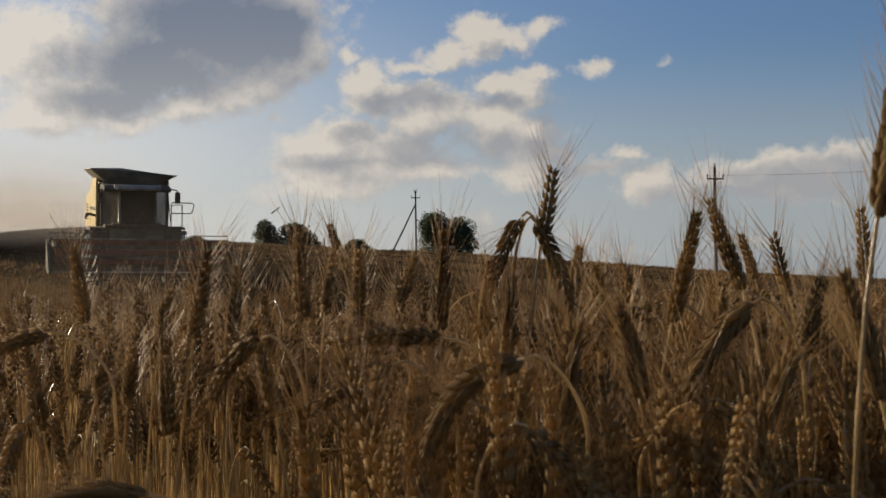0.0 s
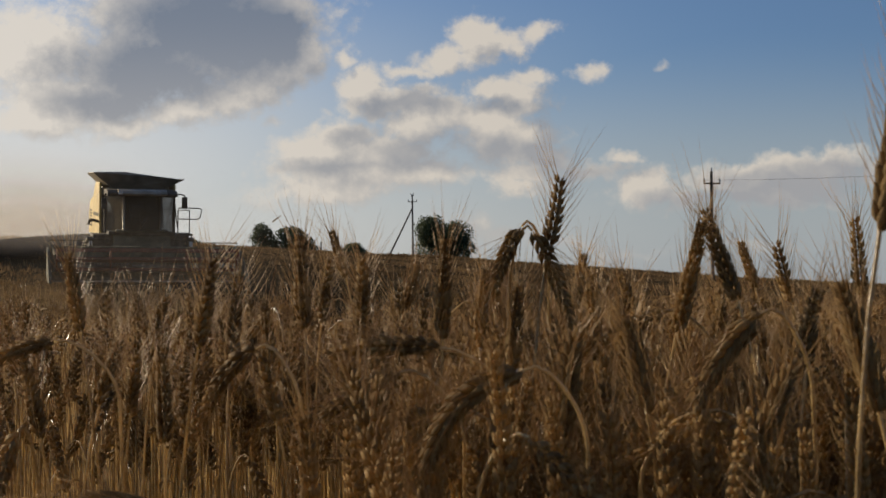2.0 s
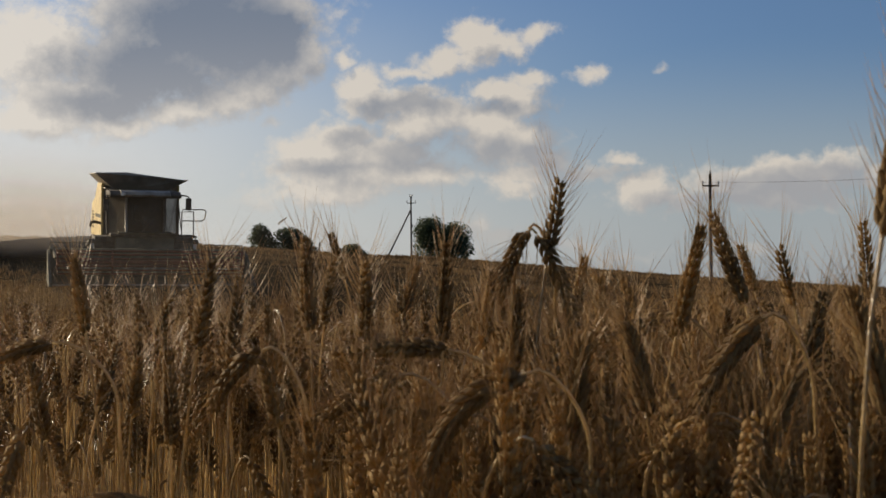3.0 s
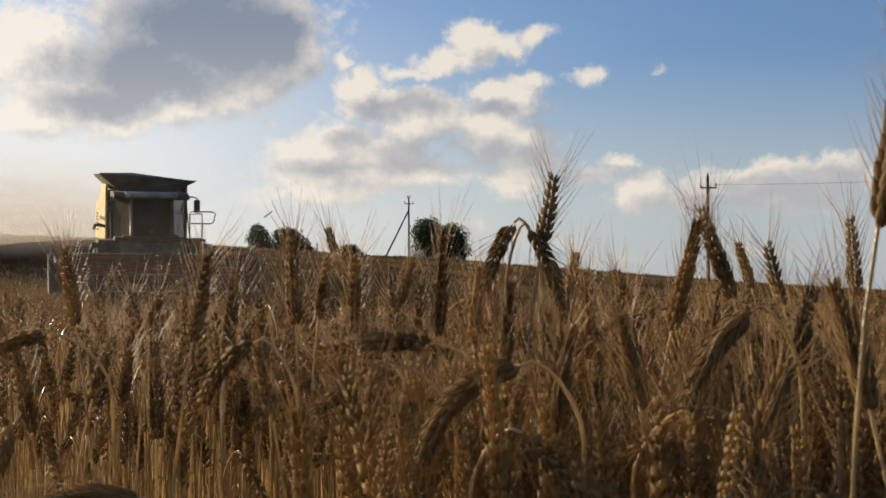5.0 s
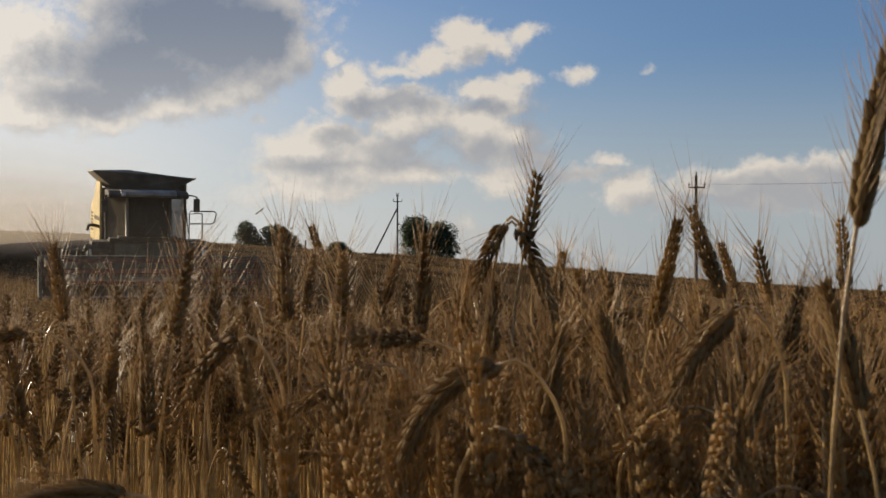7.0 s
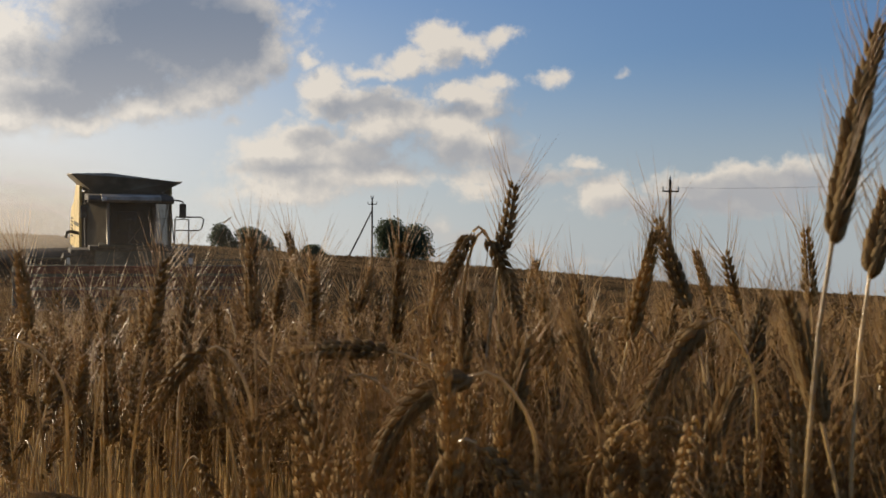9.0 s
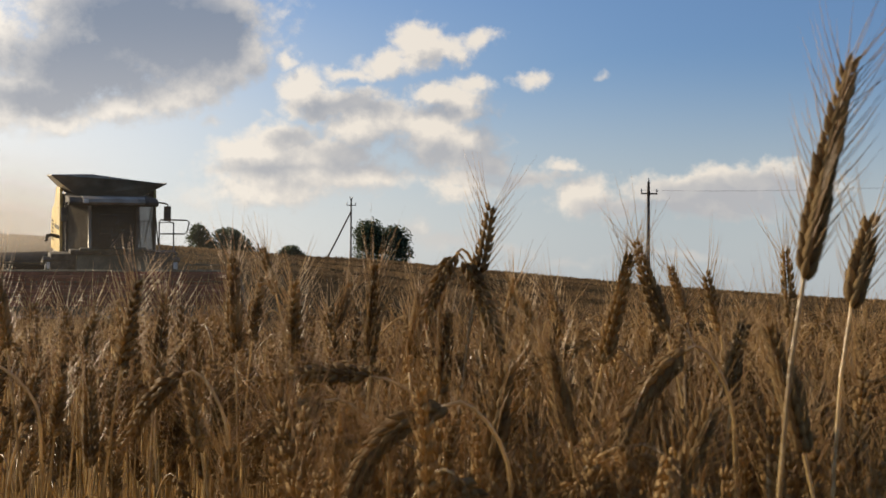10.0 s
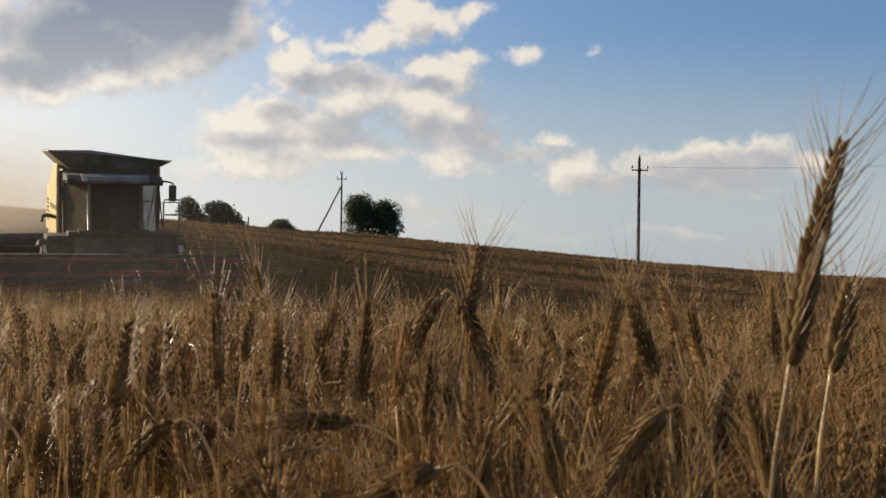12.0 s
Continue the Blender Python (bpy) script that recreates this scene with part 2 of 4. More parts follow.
def dust_material(name, most):
    """Drifting chaff dust: thin in the middle of a puff and gone at its rim."""
    mat = bpy.data.materials.new(name)
    mat.use_nodes = True
    n = Nodes(mat.node_tree)
    at = n.add("ShaderNodeTexCoord").outputs["Object"]
    flat = n.vec("MULTIPLY", at, (1, 0, 1))
    r = n.vec("LENGTH", flat, out=1)
    rim = n.ramp(r, 0.97, 0.55)
    r = n.math("ADD", r, n.math("MULTIPLY_ADD", n.noise(at, 1.6, 4.0), 0.6, -0.30))
    dense = n.math("MULTIPLY", n.math("MULTIPLY", n.ramp(r, 0.95, 0.05), rim), most)
    body = n.add("ShaderNodeBsdfDiffuse", {"Color": (0.74, 0.63, 0.49, 1)}).outputs[0]
    back = n.add("ShaderNodeBsdfTranslucent", {"Color": (0.76, 0.65, 0.51, 1)}).outputs[0]
    mixd = n.add("ShaderNodeMixShader", {0: 0.6, 1: body, 2: back}).outputs[0]
    clear = n.add("ShaderNodeBsdfTransparent").outputs[0]
    n.add("ShaderNodeOutputMaterial", {0: n.add("ShaderNodeMixShader", {0: dense, 1: clear, 2: mixd}).outputs[0]})
    return mat


DUST = dust_material("drifting_dust", 0.22)
THIN_DUST = dust_material("thin_dust", 0.022)
LOW_DUST = dust_material("low_dust", 0.012)


# ---------------- shapes ----------------
def part(name, bm, mat, parent=None, label="", smooth=False):
    me = bpy.data.meshes.new(name)
    bm.normal_update()
    bm.to_mesh(me)
    bm.free()
    if smooth:
        me.shade_smooth()
    me.materials.append(mat)
    ob = new(name, me)
    if parent is not None:
        ob.parent = parent
    return tagged(ob, label)


def box(bm, x0, x1, y0, y1, z0, z1, bevel=0.02):
    made = bmesh.ops.create_cube(bm, size=1, matrix=Matrix.Translation(((x0 + x1) / 2, (y0 + y1) / 2, (z0 + z1) / 2)) @ Matrix.Diagonal((x1 - x0, y1 - y0, z1 - z0, 1)))
    if bevel:
        edges = list({e for v in made["verts"] for e in v.link_edges})
        bmesh.ops.bevel(bm, geom=edges, offset=bevel, segments=2, affect="EDGES", profile=0.6)
    return bm


def prism(bm, outline, x0, x1, bevel=0.02):
    """An outline in the y-z plane, drawn out from x0 to x1."""
    a = [bm.verts.new((x0, y, z)) for y, z in outline]
    b = [bm.verts.new((x1, y, z)) for y, z in outline]
    k = len(outline)
    faces = [bm.faces.new(a), bm.faces.new(b[::-1])] + [bm.faces.new((a[i], b[i], b[(i + 1) % k], a[(i + 1) % k])) for i in range(k)]
    bmesh.ops.recalc_face_normals(bm, faces=faces)
    if bevel:
        bmesh.ops.bevel(bm, geom=list({e for f in faces for e in f.edges}), offset=bevel, segments=2, affect="EDGES", profile=0.6)
    return bm


def tube(bm, points, r, sides=8, r1=None):
    """A round bar along points, from radius r to r1."""
    points = [Vector(p) for p in points]
    rings, count = [], len(points)
    for i, p in enumerate(points):
        d = (points[min(i + 1, count - 1)] - points[max(i - 1, 0)]).normalized()
        side = d.cross(Vector((0, 0, 1)) if abs(d.z) < 0.9 else Vector((0, 1, 0))).normalized()
        up = side.cross(d)
        rr = r if r1 is None else r + (r1 - r) * i / (count - 1)
        rings.append([bm.verts.new(p + (side * math.cos(2 * math.pi * k / sides) + up * math.sin(2 * math.pi * k / sides)) * rr) for k in range(sides)])
    for a, b in zip(rings, rings[1:]):
        for k in range(sides):
            bm.faces.new((a[k], a[(k + 1) % sides], b[(k + 1) % sides], b[k]))
    bm.faces.new(rings[0])
    bm.faces.new(rings[-1][::-1])
    return bm


def lathe(bm, profile, sides=28):
    """A turned body: (along, radius) pairs round the x axis."""
    rings = []
    for a, r in profile:
        rings.append([bm.verts.new((a, r * math.cos(2 * math.pi * k / sides), r * math.sin(2 * math.pi * k / sides))) for k in range(sides)])
    for a, b in zip(rings, rings[1:]):
        for k in range(sides):
            bm.faces.new((a[k], b[k], b[(k + 1) % sides], a[(k + 1) % sides]))
    bm.faces.new(rings[0])
    bm.faces.new(rings[-1][::-1])
    bmesh.ops.recalc_face_normals(bm, faces=bm.faces)
    return bm


def empty(name, label, category, group="", kind=""):
    return tagged(new(name), label, category, group, kind)


def raw_mesh(name, verts, faces, mat, smooth=False):
    """A mesh from arrays: faces all with the same number of corners."""
    me = bpy.data.meshes.new(name)
    faces = np.asarray(faces, np.int32)
    k = faces.shape[1]
    me.vertices.add(len(verts))
    me.vertices.foreach_set("co", np.asarray(verts, np.float32).ravel())
    me.loops.add(faces.size)
    me.loops.foreach_set("vertex_index", faces.ravel())
    me.polygons.add(len(faces))
    me.polygons.foreach_set("loop_start", np.arange(0, faces.size, k, dtype=np.int32))
    me.update(calc_edges=True)
    if smooth:
        me.shade_smooth()
    me.materials.append(mat)
    return me


# ---------------- the ground ----------------
def ease(a, b, x):
    t = np.clip((x - a) / (b - a), 0, 1)
    return t * t * (3 - 2 * t)


def land(x, y):
    """Height of the ground: level by the camera, a shallow dip, then the hill that rises to the left."""
    x, y = np.asarray(x, float), np.asarray(y, float)
    crest = 6.1 - 7.4 * ease(-40, 98, x)
    s = 4 * np.log1p(np.exp(np.clip((y - x - 43) / 4, -30, 30)))
    rise = (1 - np.exp(-np.clip(s, 0, 400) / 72)) / 0.86
    z = -0.5 * ease(3, 22, y) + (crest + 0.5) * np.minimum(rise, 1.04)
    z = z + 0.10 * np.sin(x * 0.13 + y * 0.05) * ease(40, 90, y) + (0.12 * np.sin(x * 0.31 + 1.3) + 0.07 * np.sin(x * 0.83 + y * 0.21)) * ease(110, 165, y)
    return z - np.minimum((np.maximum(y - 170, 0) / 40) ** 2, 14 + (np.maximum(y - 170, 0)) * 0.01)


def ground_material():
    mat = bpy.data.materials.new("stubble_ground")
    mat.use_nodes = True
    n = Nodes(mat.node_tree)
    at = n.add("ShaderNodeTexCoord").outputs["Object"]
    p = n.add("ShaderNodeSeparateXYZ", {0: at})
    x, y = p.outputs[0], p.outputs[1]
    # stripes of tone run along the hill, and shade is painted at its foot
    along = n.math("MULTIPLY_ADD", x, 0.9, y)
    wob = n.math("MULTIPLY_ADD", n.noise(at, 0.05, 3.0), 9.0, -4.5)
    band_at = n.math("ADD", along, wob)
    rows = n.noise(n.vec("MULTIPLY", n.add("ShaderNodeCombineXYZ", {0: x, 1: band_at, 2: 0.0}).outputs[0], (0.012, 0.10, 1.0)), 1.0, 4.0, 0.6)
    grain = n.noise(n.vec("MULTIPLY", at, (1.0, 0.35, 1.0)), 5.0, 8.0, 0.7)
    tuft = n.noise(at, 0.7, 6.0, 0.65)
    gold = n.mix(n.ramp(grain, 0.35, 0.68), (0.080, 0.052, 0.026, 1), (0.215, 0.138, 0.068, 1))
    # dark tone for the random stripes and for the shade painted at the foot
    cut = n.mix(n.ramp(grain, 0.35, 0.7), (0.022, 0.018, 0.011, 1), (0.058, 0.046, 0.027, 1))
    weeds = n.mix(n.ramp(grain, 0.3, 0.7), (0.035, 0.027, 0.013, 1), (0.085, 0.062, 0.030, 1))
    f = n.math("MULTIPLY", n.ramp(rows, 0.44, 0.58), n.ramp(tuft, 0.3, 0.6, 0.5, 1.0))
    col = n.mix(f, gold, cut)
    # shade at the foot of the hill, put into the colour as a dark band
    foot = n.math("MULTIPLY", n.ramp(band_at, 36, 41), n.ramp(band_at, 66, 56))
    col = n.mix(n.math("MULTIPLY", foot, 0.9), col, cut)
    top = n.math("MULTIPLY", n.ramp(n.math("ADD", y, wob), 112, 138), 0.85)
    col = n.mix(top, col, weeds)
    bump = n.add("ShaderNodeBump", {"Strength": 0.8, "Height": grain, "Distance": 0.2}).outputs[0]
    b = n.add("ShaderNodeBsdfPrincipled", {"Base Color": col, "Roughness": 1.0, "Specular IOR Level": 0.0, "Normal": bump})
    n.add("ShaderNodeOutputMaterial", {0: b.outputs[0]})
    return mat


def ground():
    def axis(fine, coarse):
        a = list(np.arange(-fine, fine + 0.1, 2.0))
        for i in range(1, coarse):
            a = [a[0] - 2.0 * 1.22 ** i] + a + [a[-1] + 2.0 * 1.22 ** i]
        return np.array(a)
    xs, ys = axis(90, 28), axis(110, 27) + 100
    gx, gy = np.meshgrid(xs, ys)
    gz = land(gx, gy)
    verts = np.stack([gx, gy, gz], -1).reshape(-1, 3)
    i, j = np.meshgrid(np.arange(len(xs) - 1), np.arange(len(ys) - 1))
    a = (j * len(xs) + i).ravel()
    faces = np.stack([a, a + 1, a + 1 + len(xs), a + len(xs)], -1)
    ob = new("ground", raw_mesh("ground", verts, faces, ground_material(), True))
    tagged(ob, "rolling farmland with golden and grey-brown stubble stripes and a painted shade band", "ground", kind="structure")


ground()

# ---------------- poles and wires ----------------
def utility_pole(x, y, height, label, strut=None, lean=0.0):
    z = float(land(x, y))
    pole = empty("utility_pole", label, "utility pole", "poles of the power line")
    pole.location, pole.rotation_euler = (x, y, z - 0.05), (0, radians(lean), radians(8))
    part("post", tube(bmesh.new(), [(0, 0, -0.4), (0, 0, height * 0.5), (0, 0, height)], 0.15, 10, 0.10), TIMBER, pole, smooth=True)
    arm_z = height - 0.85
    bm = bmesh.new()
    box(bm, -0.62, 0.62, -0.15, -0.07, arm_z - 0.05, arm_z + 0.05, 0.01)
    arm = part("crossarm", bm, IRON, pole)
    for sx in (-0.58, 0.58):
        part("bracket", tube(bmesh.new(), [(sx, -0.11, arm_z), (sx, -0.11, arm_z + 0.16)], 0.025, 6), IRON, pole)
        b = bmesh.new()
        lathe(b, [(0, 0.03), (0.03, 0.075), (0.10, 0.08), (0.13, 0.05), (0.20, 0.055), (0.24, 0.02)], 12)
        bmesh.ops.transform(b, matrix=Matrix.Translation((sx, -0.11, arm_z + 0.12)) @ Euler((0, radians(-90), 0)).to_matrix().to_4x4(), verts=b.verts)
        part("insulator", b, PORCELAIN, pole, "pale porcelain insulator", True)
    b = bmesh.new()
    lathe(b, [(0, 0.03), (0.04, 0.08), (0.12, 0.08), (0.16, 0.05), (0.25, 0.05), (0.3, 0.02)], 12)
    bmesh.ops.transform(b, matrix=Matrix.Translation((0, 0, height)) @ Euler((0, radians(-90), 0)).to_matrix().to_4x4(), verts=b.verts)
    part("top_insulator", b, PORCELAIN, pole, smooth=True)
    part("collar", tube(bmesh.new(), [(0, 0, arm_z - 0.12), (0, 0, arm_z + 0.12)], 0.135, 10), IRON, pole)
    if strut:
        bm = bmesh.new()
        for sx in (-0.18, 0.18):
            tube(bm, [(0, 0, height - 0.35), (sx, 0, height + 0.12), (sx * 1.1, 0, height + 0.34)], 0.035, 6)
        part("fork", bm, IRON, pole)
        part("strut", tube(bmesh.new(), [(strut, 0.3, -0.4), (strut * 0.5, 0.2, height * 0.37), (-0.08, 0.12, height * 0.78)], 0.13, 9, 0.10), TIMBER, pole, "slanting timber brace", True)
    return pole


P1, P2 = (-3.6, 173.0), (19.5, 92.0)
utility_pole(*P1, 8.4, "weathered timber power pole with a slanting brace on the hilltop", -3.55)
utility_pole(*P2, 7.8, "tall weathered timber power pole with a small crossarm", None, 0.3)


def wire(name, a, b, sag):
    pts = [Vector(a).lerp(Vector(b), t) - Vector((0, 0, sag * 4 * t * (1 - t))) for t in np.linspace(0, 1, 14)]
    tagged(part(name, tube(bmesh.new(), pts, 0.0045, 4), IRON), "thin dark overhead wire hung between poles", "wire", "wires of the power line")


for off in (-0.58, 0.58):
    zb = float(land(*P2)) + 7.15
    wire("overhead_wire", (P2[0] + off, P2[1], zb), (52 + off, 30, 7.5), 1.2)


def fence_post(x, y, h):
    ob = part("post", tube(bmesh.new(), [(x, y, float(land(x, y)) - 0.3), (x, y, float(land(x, y)) + h)], 0.11, 8, 0.09), TIMBER, smooth=True)
    tagged(ob, "short weathered timber post on the hilltop", "post")


fence_post(-16.4, 178.0, 2.0)


# ---------------- trees and bushes ----------------
def tree(name, x, y, width, height, label, seed, leaves, lobes, low=0.12):
    """A tapered trunk with limbs and a crown of many small leaves in uneven clumps."""
    rng = np.random.default_rng(seed)
    z = float(land(x, y))
    thing = empty(name, label, name.replace("_", " "), "trees on the hilltop" if name == "tree" else "bushes on the hilltop")
    thing.location = (x, y, z)
    bm = bmesh.new()
    tube(bm, [(0, 0, -0.3), (0.05, 0, height * 0.25), (-0.04, 0.05, height * 0.5), (0, 0, height * 0.75)], width * 0.035, 8, width * 0.012)
    centres = []
    for k in range(lobes):
        ang = 2 * math.pi * k / lobes + rng.uniform(-0.4, 0.4)
        frac = rng.uniform(0.12, 0.80)
        rr = width * 0.5 * rng.uniform(0.35, 0.7) * (1.12 - 0.75 * frac)
        c = np.array((math.cos(ang) * rr, math.sin(ang) * rr, height * frac))
        centres.append((c, width * rng.uniform(0.20, 0.29)))
        tube(bm, [(0, 0, height * 0.2), tuple(c * 0.5 + np.array((0, 0, height * 0.12))), tuple(c)], width * 0.014, 5, width * 0.004)
    centres.append((np.array((0, 0, height * 0.80)), width * 0.2))
    centres.append((np.array((0, 0, height * 0.50)), width * 0.36))
    centres.append((np.array((0, 0, height * 0.25)), width * 0.36))
    part("trunk", bm, BARK, thing, smooth=True)
    share = rng.integers(0, len(centres), leaves)
    cs = np.array([c for c, _ in centres])[share]
    rs = np.array([r for _, r in centres])[share]
    d = rng.normal(0, 1, (leaves, 3))
    d /= np.linalg.norm(d, axis=1)[:, None]
    p = cs + d * (rs * (rng.uniform(0.35, 1.08, leaves) ** 0.6 * np.where(rng.uniform(0, 1, leaves) < 0.12, 1.28, 1.0)))[:, None] * np.array((1, 1, min(1.0, height / width * 0.95)))
    p[:, 2] = np.clip(p[:, 2], height * low * rng.uniform(0.6, 1.6, leaves), height * 1.02)
    size = width * 0.016 + 0.05
    a = rng.normal(0, 1, (leaves, 3)); a /= np.linalg.norm(a, axis=1)[:, None]
    b = np.cross(a, rng.normal(0, 1, (leaves, 3))); b /= np.linalg.norm(b, axis=1)[:, None]
    s = (size * rng.uniform(0.6, 1.5, leaves))[:, None]
    verts = np.stack([p - a * s, p + b * s * 0.6, p + a * s, p - b * s * 0.6], 1).reshape(-1, 3)
    ob = new("crown", raw_mesh("crown", verts, np.arange(leaves * 4).reshape(-1, 4), FOLIAGE))
    ob.parent = thing
    return thing


tree("tree", -1.2, 179, 5.2, 6.4, "round dark green tree beside the power pole", 1, 9000, 14, 0.04)
tree("tree", 2.2, 180.5, 6.0, 5.7, "broad dark green tree beside its taller neighbour", 2, 9000, 14, 0.03)
tree("tree", -25.3, 184, 4.3, 5.0, "small dark green tree on the hilltop", 3, 5000, 12, 0.05)
tree("tree", -21.0, 184, 6.8, 4.2, "low spreading dark green tree", 4, 5000, 12, 0.03)
tree("bush", -17.9, 184, 2.6, 1.7, "low dark green bush", 5, 1000, 6, 0.02)
tree("bush", -12.3, 182, 4.8, 2.1, "wide low dark green bush on the crest", 6, 3600, 10, 0.02)
tree("bush", -35.4, 182, 4.4, 2.3, "ragged dark green bush on the crest", 7, 3200, 10, 0.02)
tree("bush", -31.9, 182, 3.0, 1.3, "ragged low green bush on the crest", 8, 1200, 7, 0.02)
tree("bush", -39.5, 182, 4.0, 2.2, "dark green bush behind the harvester", 9, 2600, 9, 0.02)


# ---------------- the combine harvester ----------------
def rod(parent, name, pts, r, mat, label="", sides=8):
    return part(name, tube(bmesh.new(), pts, r, sides), mat, parent, label, True)


def wheel(parent, x, y, r, width, side):
    hub = empty("wheel", "", "")
    hub.parent, hub.location = parent, (x, y, r)
    w = width / 2
    part("tyre", lathe(bmesh.new(), [(-w * 0.7, r * 0.55), (-w, r * 0.7), (-w * 0.95, r * 0.92), (-w * 0.6, r * 0.985), (0, r), (w * 0.6, r * 0.985), (w * 0.95, r * 0.92), (w, r * 0.7), (w * 0.7, r * 0.55)], 36), RUBBER, hub, "", True)
    bm = bmesh.new()
    for k in range(22):
        for s in (-1, 1):
            b = bmesh.new()
            box(b, -w * 0.46, w * 0.46, -0.035, 0.035, -0.03, 0.05, 0.01)
            me = bpy.data.meshes.new("lug_tmp")
            ang = 2 * math.pi * (k + 0.25 * s) / 22
            m = Euler((ang, 0, 0)).to_matrix().to_4x4() @ Matrix.Translation((s * w * 0.46, 0, r * 0.99)) @ Euler((0, s * radians(7), s * radians(32))).to_matrix().to_4x4()
            bmesh.ops.transform(b, matrix=m, verts=b.verts)
            b.to_mesh(me)
            b.free()
            bm.from_mesh(me)
            bpy.data.meshes.remove(me)
    part("tread", bm, RUBBER, hub)
    part("rim", lathe(bmesh.new(), [(-w * 0.6, r * 0.56), (-w * 0.5, r * 0.5), (side * w * 0.1, r * 0.42), (side * w * 0.25, r * 0.18), (side * w * 0.5, r * 0.15), (w * 0.5, r * 0.5), (w * 0.6, r * 0.56)] if side > 0 else
                      [(-w * 0.6, r * 0.56), (-w * 0.5, r * 0.5), (-w * 0.45, r * 0.15), (-w * 0.2, r * 0.18), (0, r * 0.42), (w * 0.5, r * 0.5), (w * 0.6, r * 0.56)], 28), YELLOW, hub, "dusty yellow wheel rim", True)
    return hub


def combine_harvester():
    """Its front looks along +y, its right side is +x; the origin lies on the ground below the front rim of the grain tank."""
    c = empty("combine_harvester", "dusty combine harvester with raised grain tank flaps and a wide header", "combine harvester")
    # hull
    bm = bmesh.new()
    prism(bm, [(-0.5, 1.5), (-0.5, 3.62), (-2.6, 3.62), (-3.4, 3.45), (-5.3, 3.2), (-6.0, 2.6), (-6.0, 1.7), (-4.6, 1.25), (-1.2, 1.2)], -1.22, 1.22, 0.06)
    part("hull", bm, GREY, c)
    for s in (-1, 1):
        # a side skin stands proud of the hull
        bm = bmesh.new()
        prism(bm, [(-0.35, 2.0), (-0.42, 3.80), (-2.4, 3.82), (-3.3, 3.4), (-3.3, 1.95)], s * 1.225, s * 1.30, 0.02)
        part("side_panel", bm, YELLOW, c, "dusty yellow side panel")
        bm = bmesh.new()
        prism(bm, [(-3.36, 1.95), (-3.36, 3.36), (-5.3, 3.1), (-5.8, 2.6), (-5.8, 1.9)], s * 1.225, s * 1.29, 0.02)
        part("rear_panel", bm, YELLOW, c, "dusty yellow rear side panel")
        bm = bmesh.new()
        for k in range(6):
            box(bm, s * 1.295, s * 1.31, -5.0, -4.0, 2.2 + k * 0.11, 2.26 + k * 0.11, 0.006)
        part("louvres", bm, BLACK, c)
        box_bm = box(bmesh.new(), s * 1.302, s * 1.308, -3.2, -0.5, 2.62, 2.74, 0.002)
        part("stripe", box_bm, GREEN, c, "dark green stripe")
    # grain tank with flared flaps
    bm = bmesh.new()
    box(bm, -1.05, 1.05, -2.9, -0.35, 3.45, 3.66, 0.03)
    part("grain_tank", bm, GREY, c)

    def flap(name, low, high, thick=0.03):
        b = bmesh.new()
        q = [Vector(p) for p in (*low, *high)]
        nrm = (q[1] - q[0]).cross(q[3] - q[0]).normalized() * thick
        top = [b.verts.new(p) for p in q]
        bot = [b.verts.new(p - nrm) for p in q]
        k = len(q)
        b.faces.new(top)
        b.faces.new(bot[::-1])
        for i in range(k):
            b.faces.new((top[i], bot[i], bot[(i + 1) % k], top[(i + 1) % k]))
        bmesh.ops.recalc_face_normals(b, faces=b.faces)
        return part(name, b, GREY, c, "grey sheet-metal tank flap, folded up")

    zl, zr, low = 4.15, 3.99, 3.62
    flap("tank_flap", [(-0.76, -0.30, low - 0.06), (0.76, -0.30, low - 0.06)], [(1.50, 0.14, zl), (0.5, 0.10, zl + 0.03), (-0.6, 0.10, zr + 0.06), (-1.50, 0.14, zr - 0.03)])
    flap("tank_flap", [(-0.98, -2.85, low), (0.98, -2.85, low)], [(1.50, -3.3, zl), (-1.50, -3.3, zr - 0.03)])
    flap("tank_flap", [(0.78, -0.32, low - 0.06), (0.98, -2.83, low)], [(1.52, -3.28, zl), (1.52, 0.12, zl)])
    flap("tank_flap", [(-0.78, -0.32, low - 0.06), (-0.98, -2.83, low)], [(-1.52, -3.28, zr - 0.03), (-1.52, 0.12, zr - 0.03)])
    # cab
    bm = bmesh.new()
    prism(bm, [(-0.45, 3.36), (1.30, 3.34), (1.36, 3.44), (1.1, 3.56), (-0.45, 3.60)], -1.16, 1.16, 0.05)
    roof = part("cab_roof", bm, BLACK, c)
    bm = bmesh.new()
    rows = []
    for i in range(13):
        t = i / 12
        bow = 0.10 * math.sin(math.pi * t)
        rows.append([bm.verts.new((-0.80 + 1.6 * t, y + bow, z)) for y, z in ((1.20, 3.36), (1.34, 3.39), (1.38, 3.44), (1.32, 3.53), (1.10, 3.59), (0.9, 3.59))])
    for p, q in zip(rows, rows[1:]):
        for k in range(6):
            bm.faces.new((p[k], q[k], q[(k + 1) % 6], p[(k + 1) % 6]))
    bm.faces.new(rows[0])
    bm.faces.new(rows[-1][::-1])
    bmesh.ops.recalc_face_normals(bm, faces=bm.faces)
    part("roof_visor", bm, GREY, c, "dusty pale bowed visor over the windscreen")
    part("work_lamp", box(bmesh.new(), 0.66, 0.80, 1.36, 1.42, 3.41, 3.52, 0.015), LENSES, c)
    part("cab_floor", box(bmesh.new(), -1.1, 1.1, -0.45, 1.2, 2.05, 2.17, 0.03), BLACK, c)
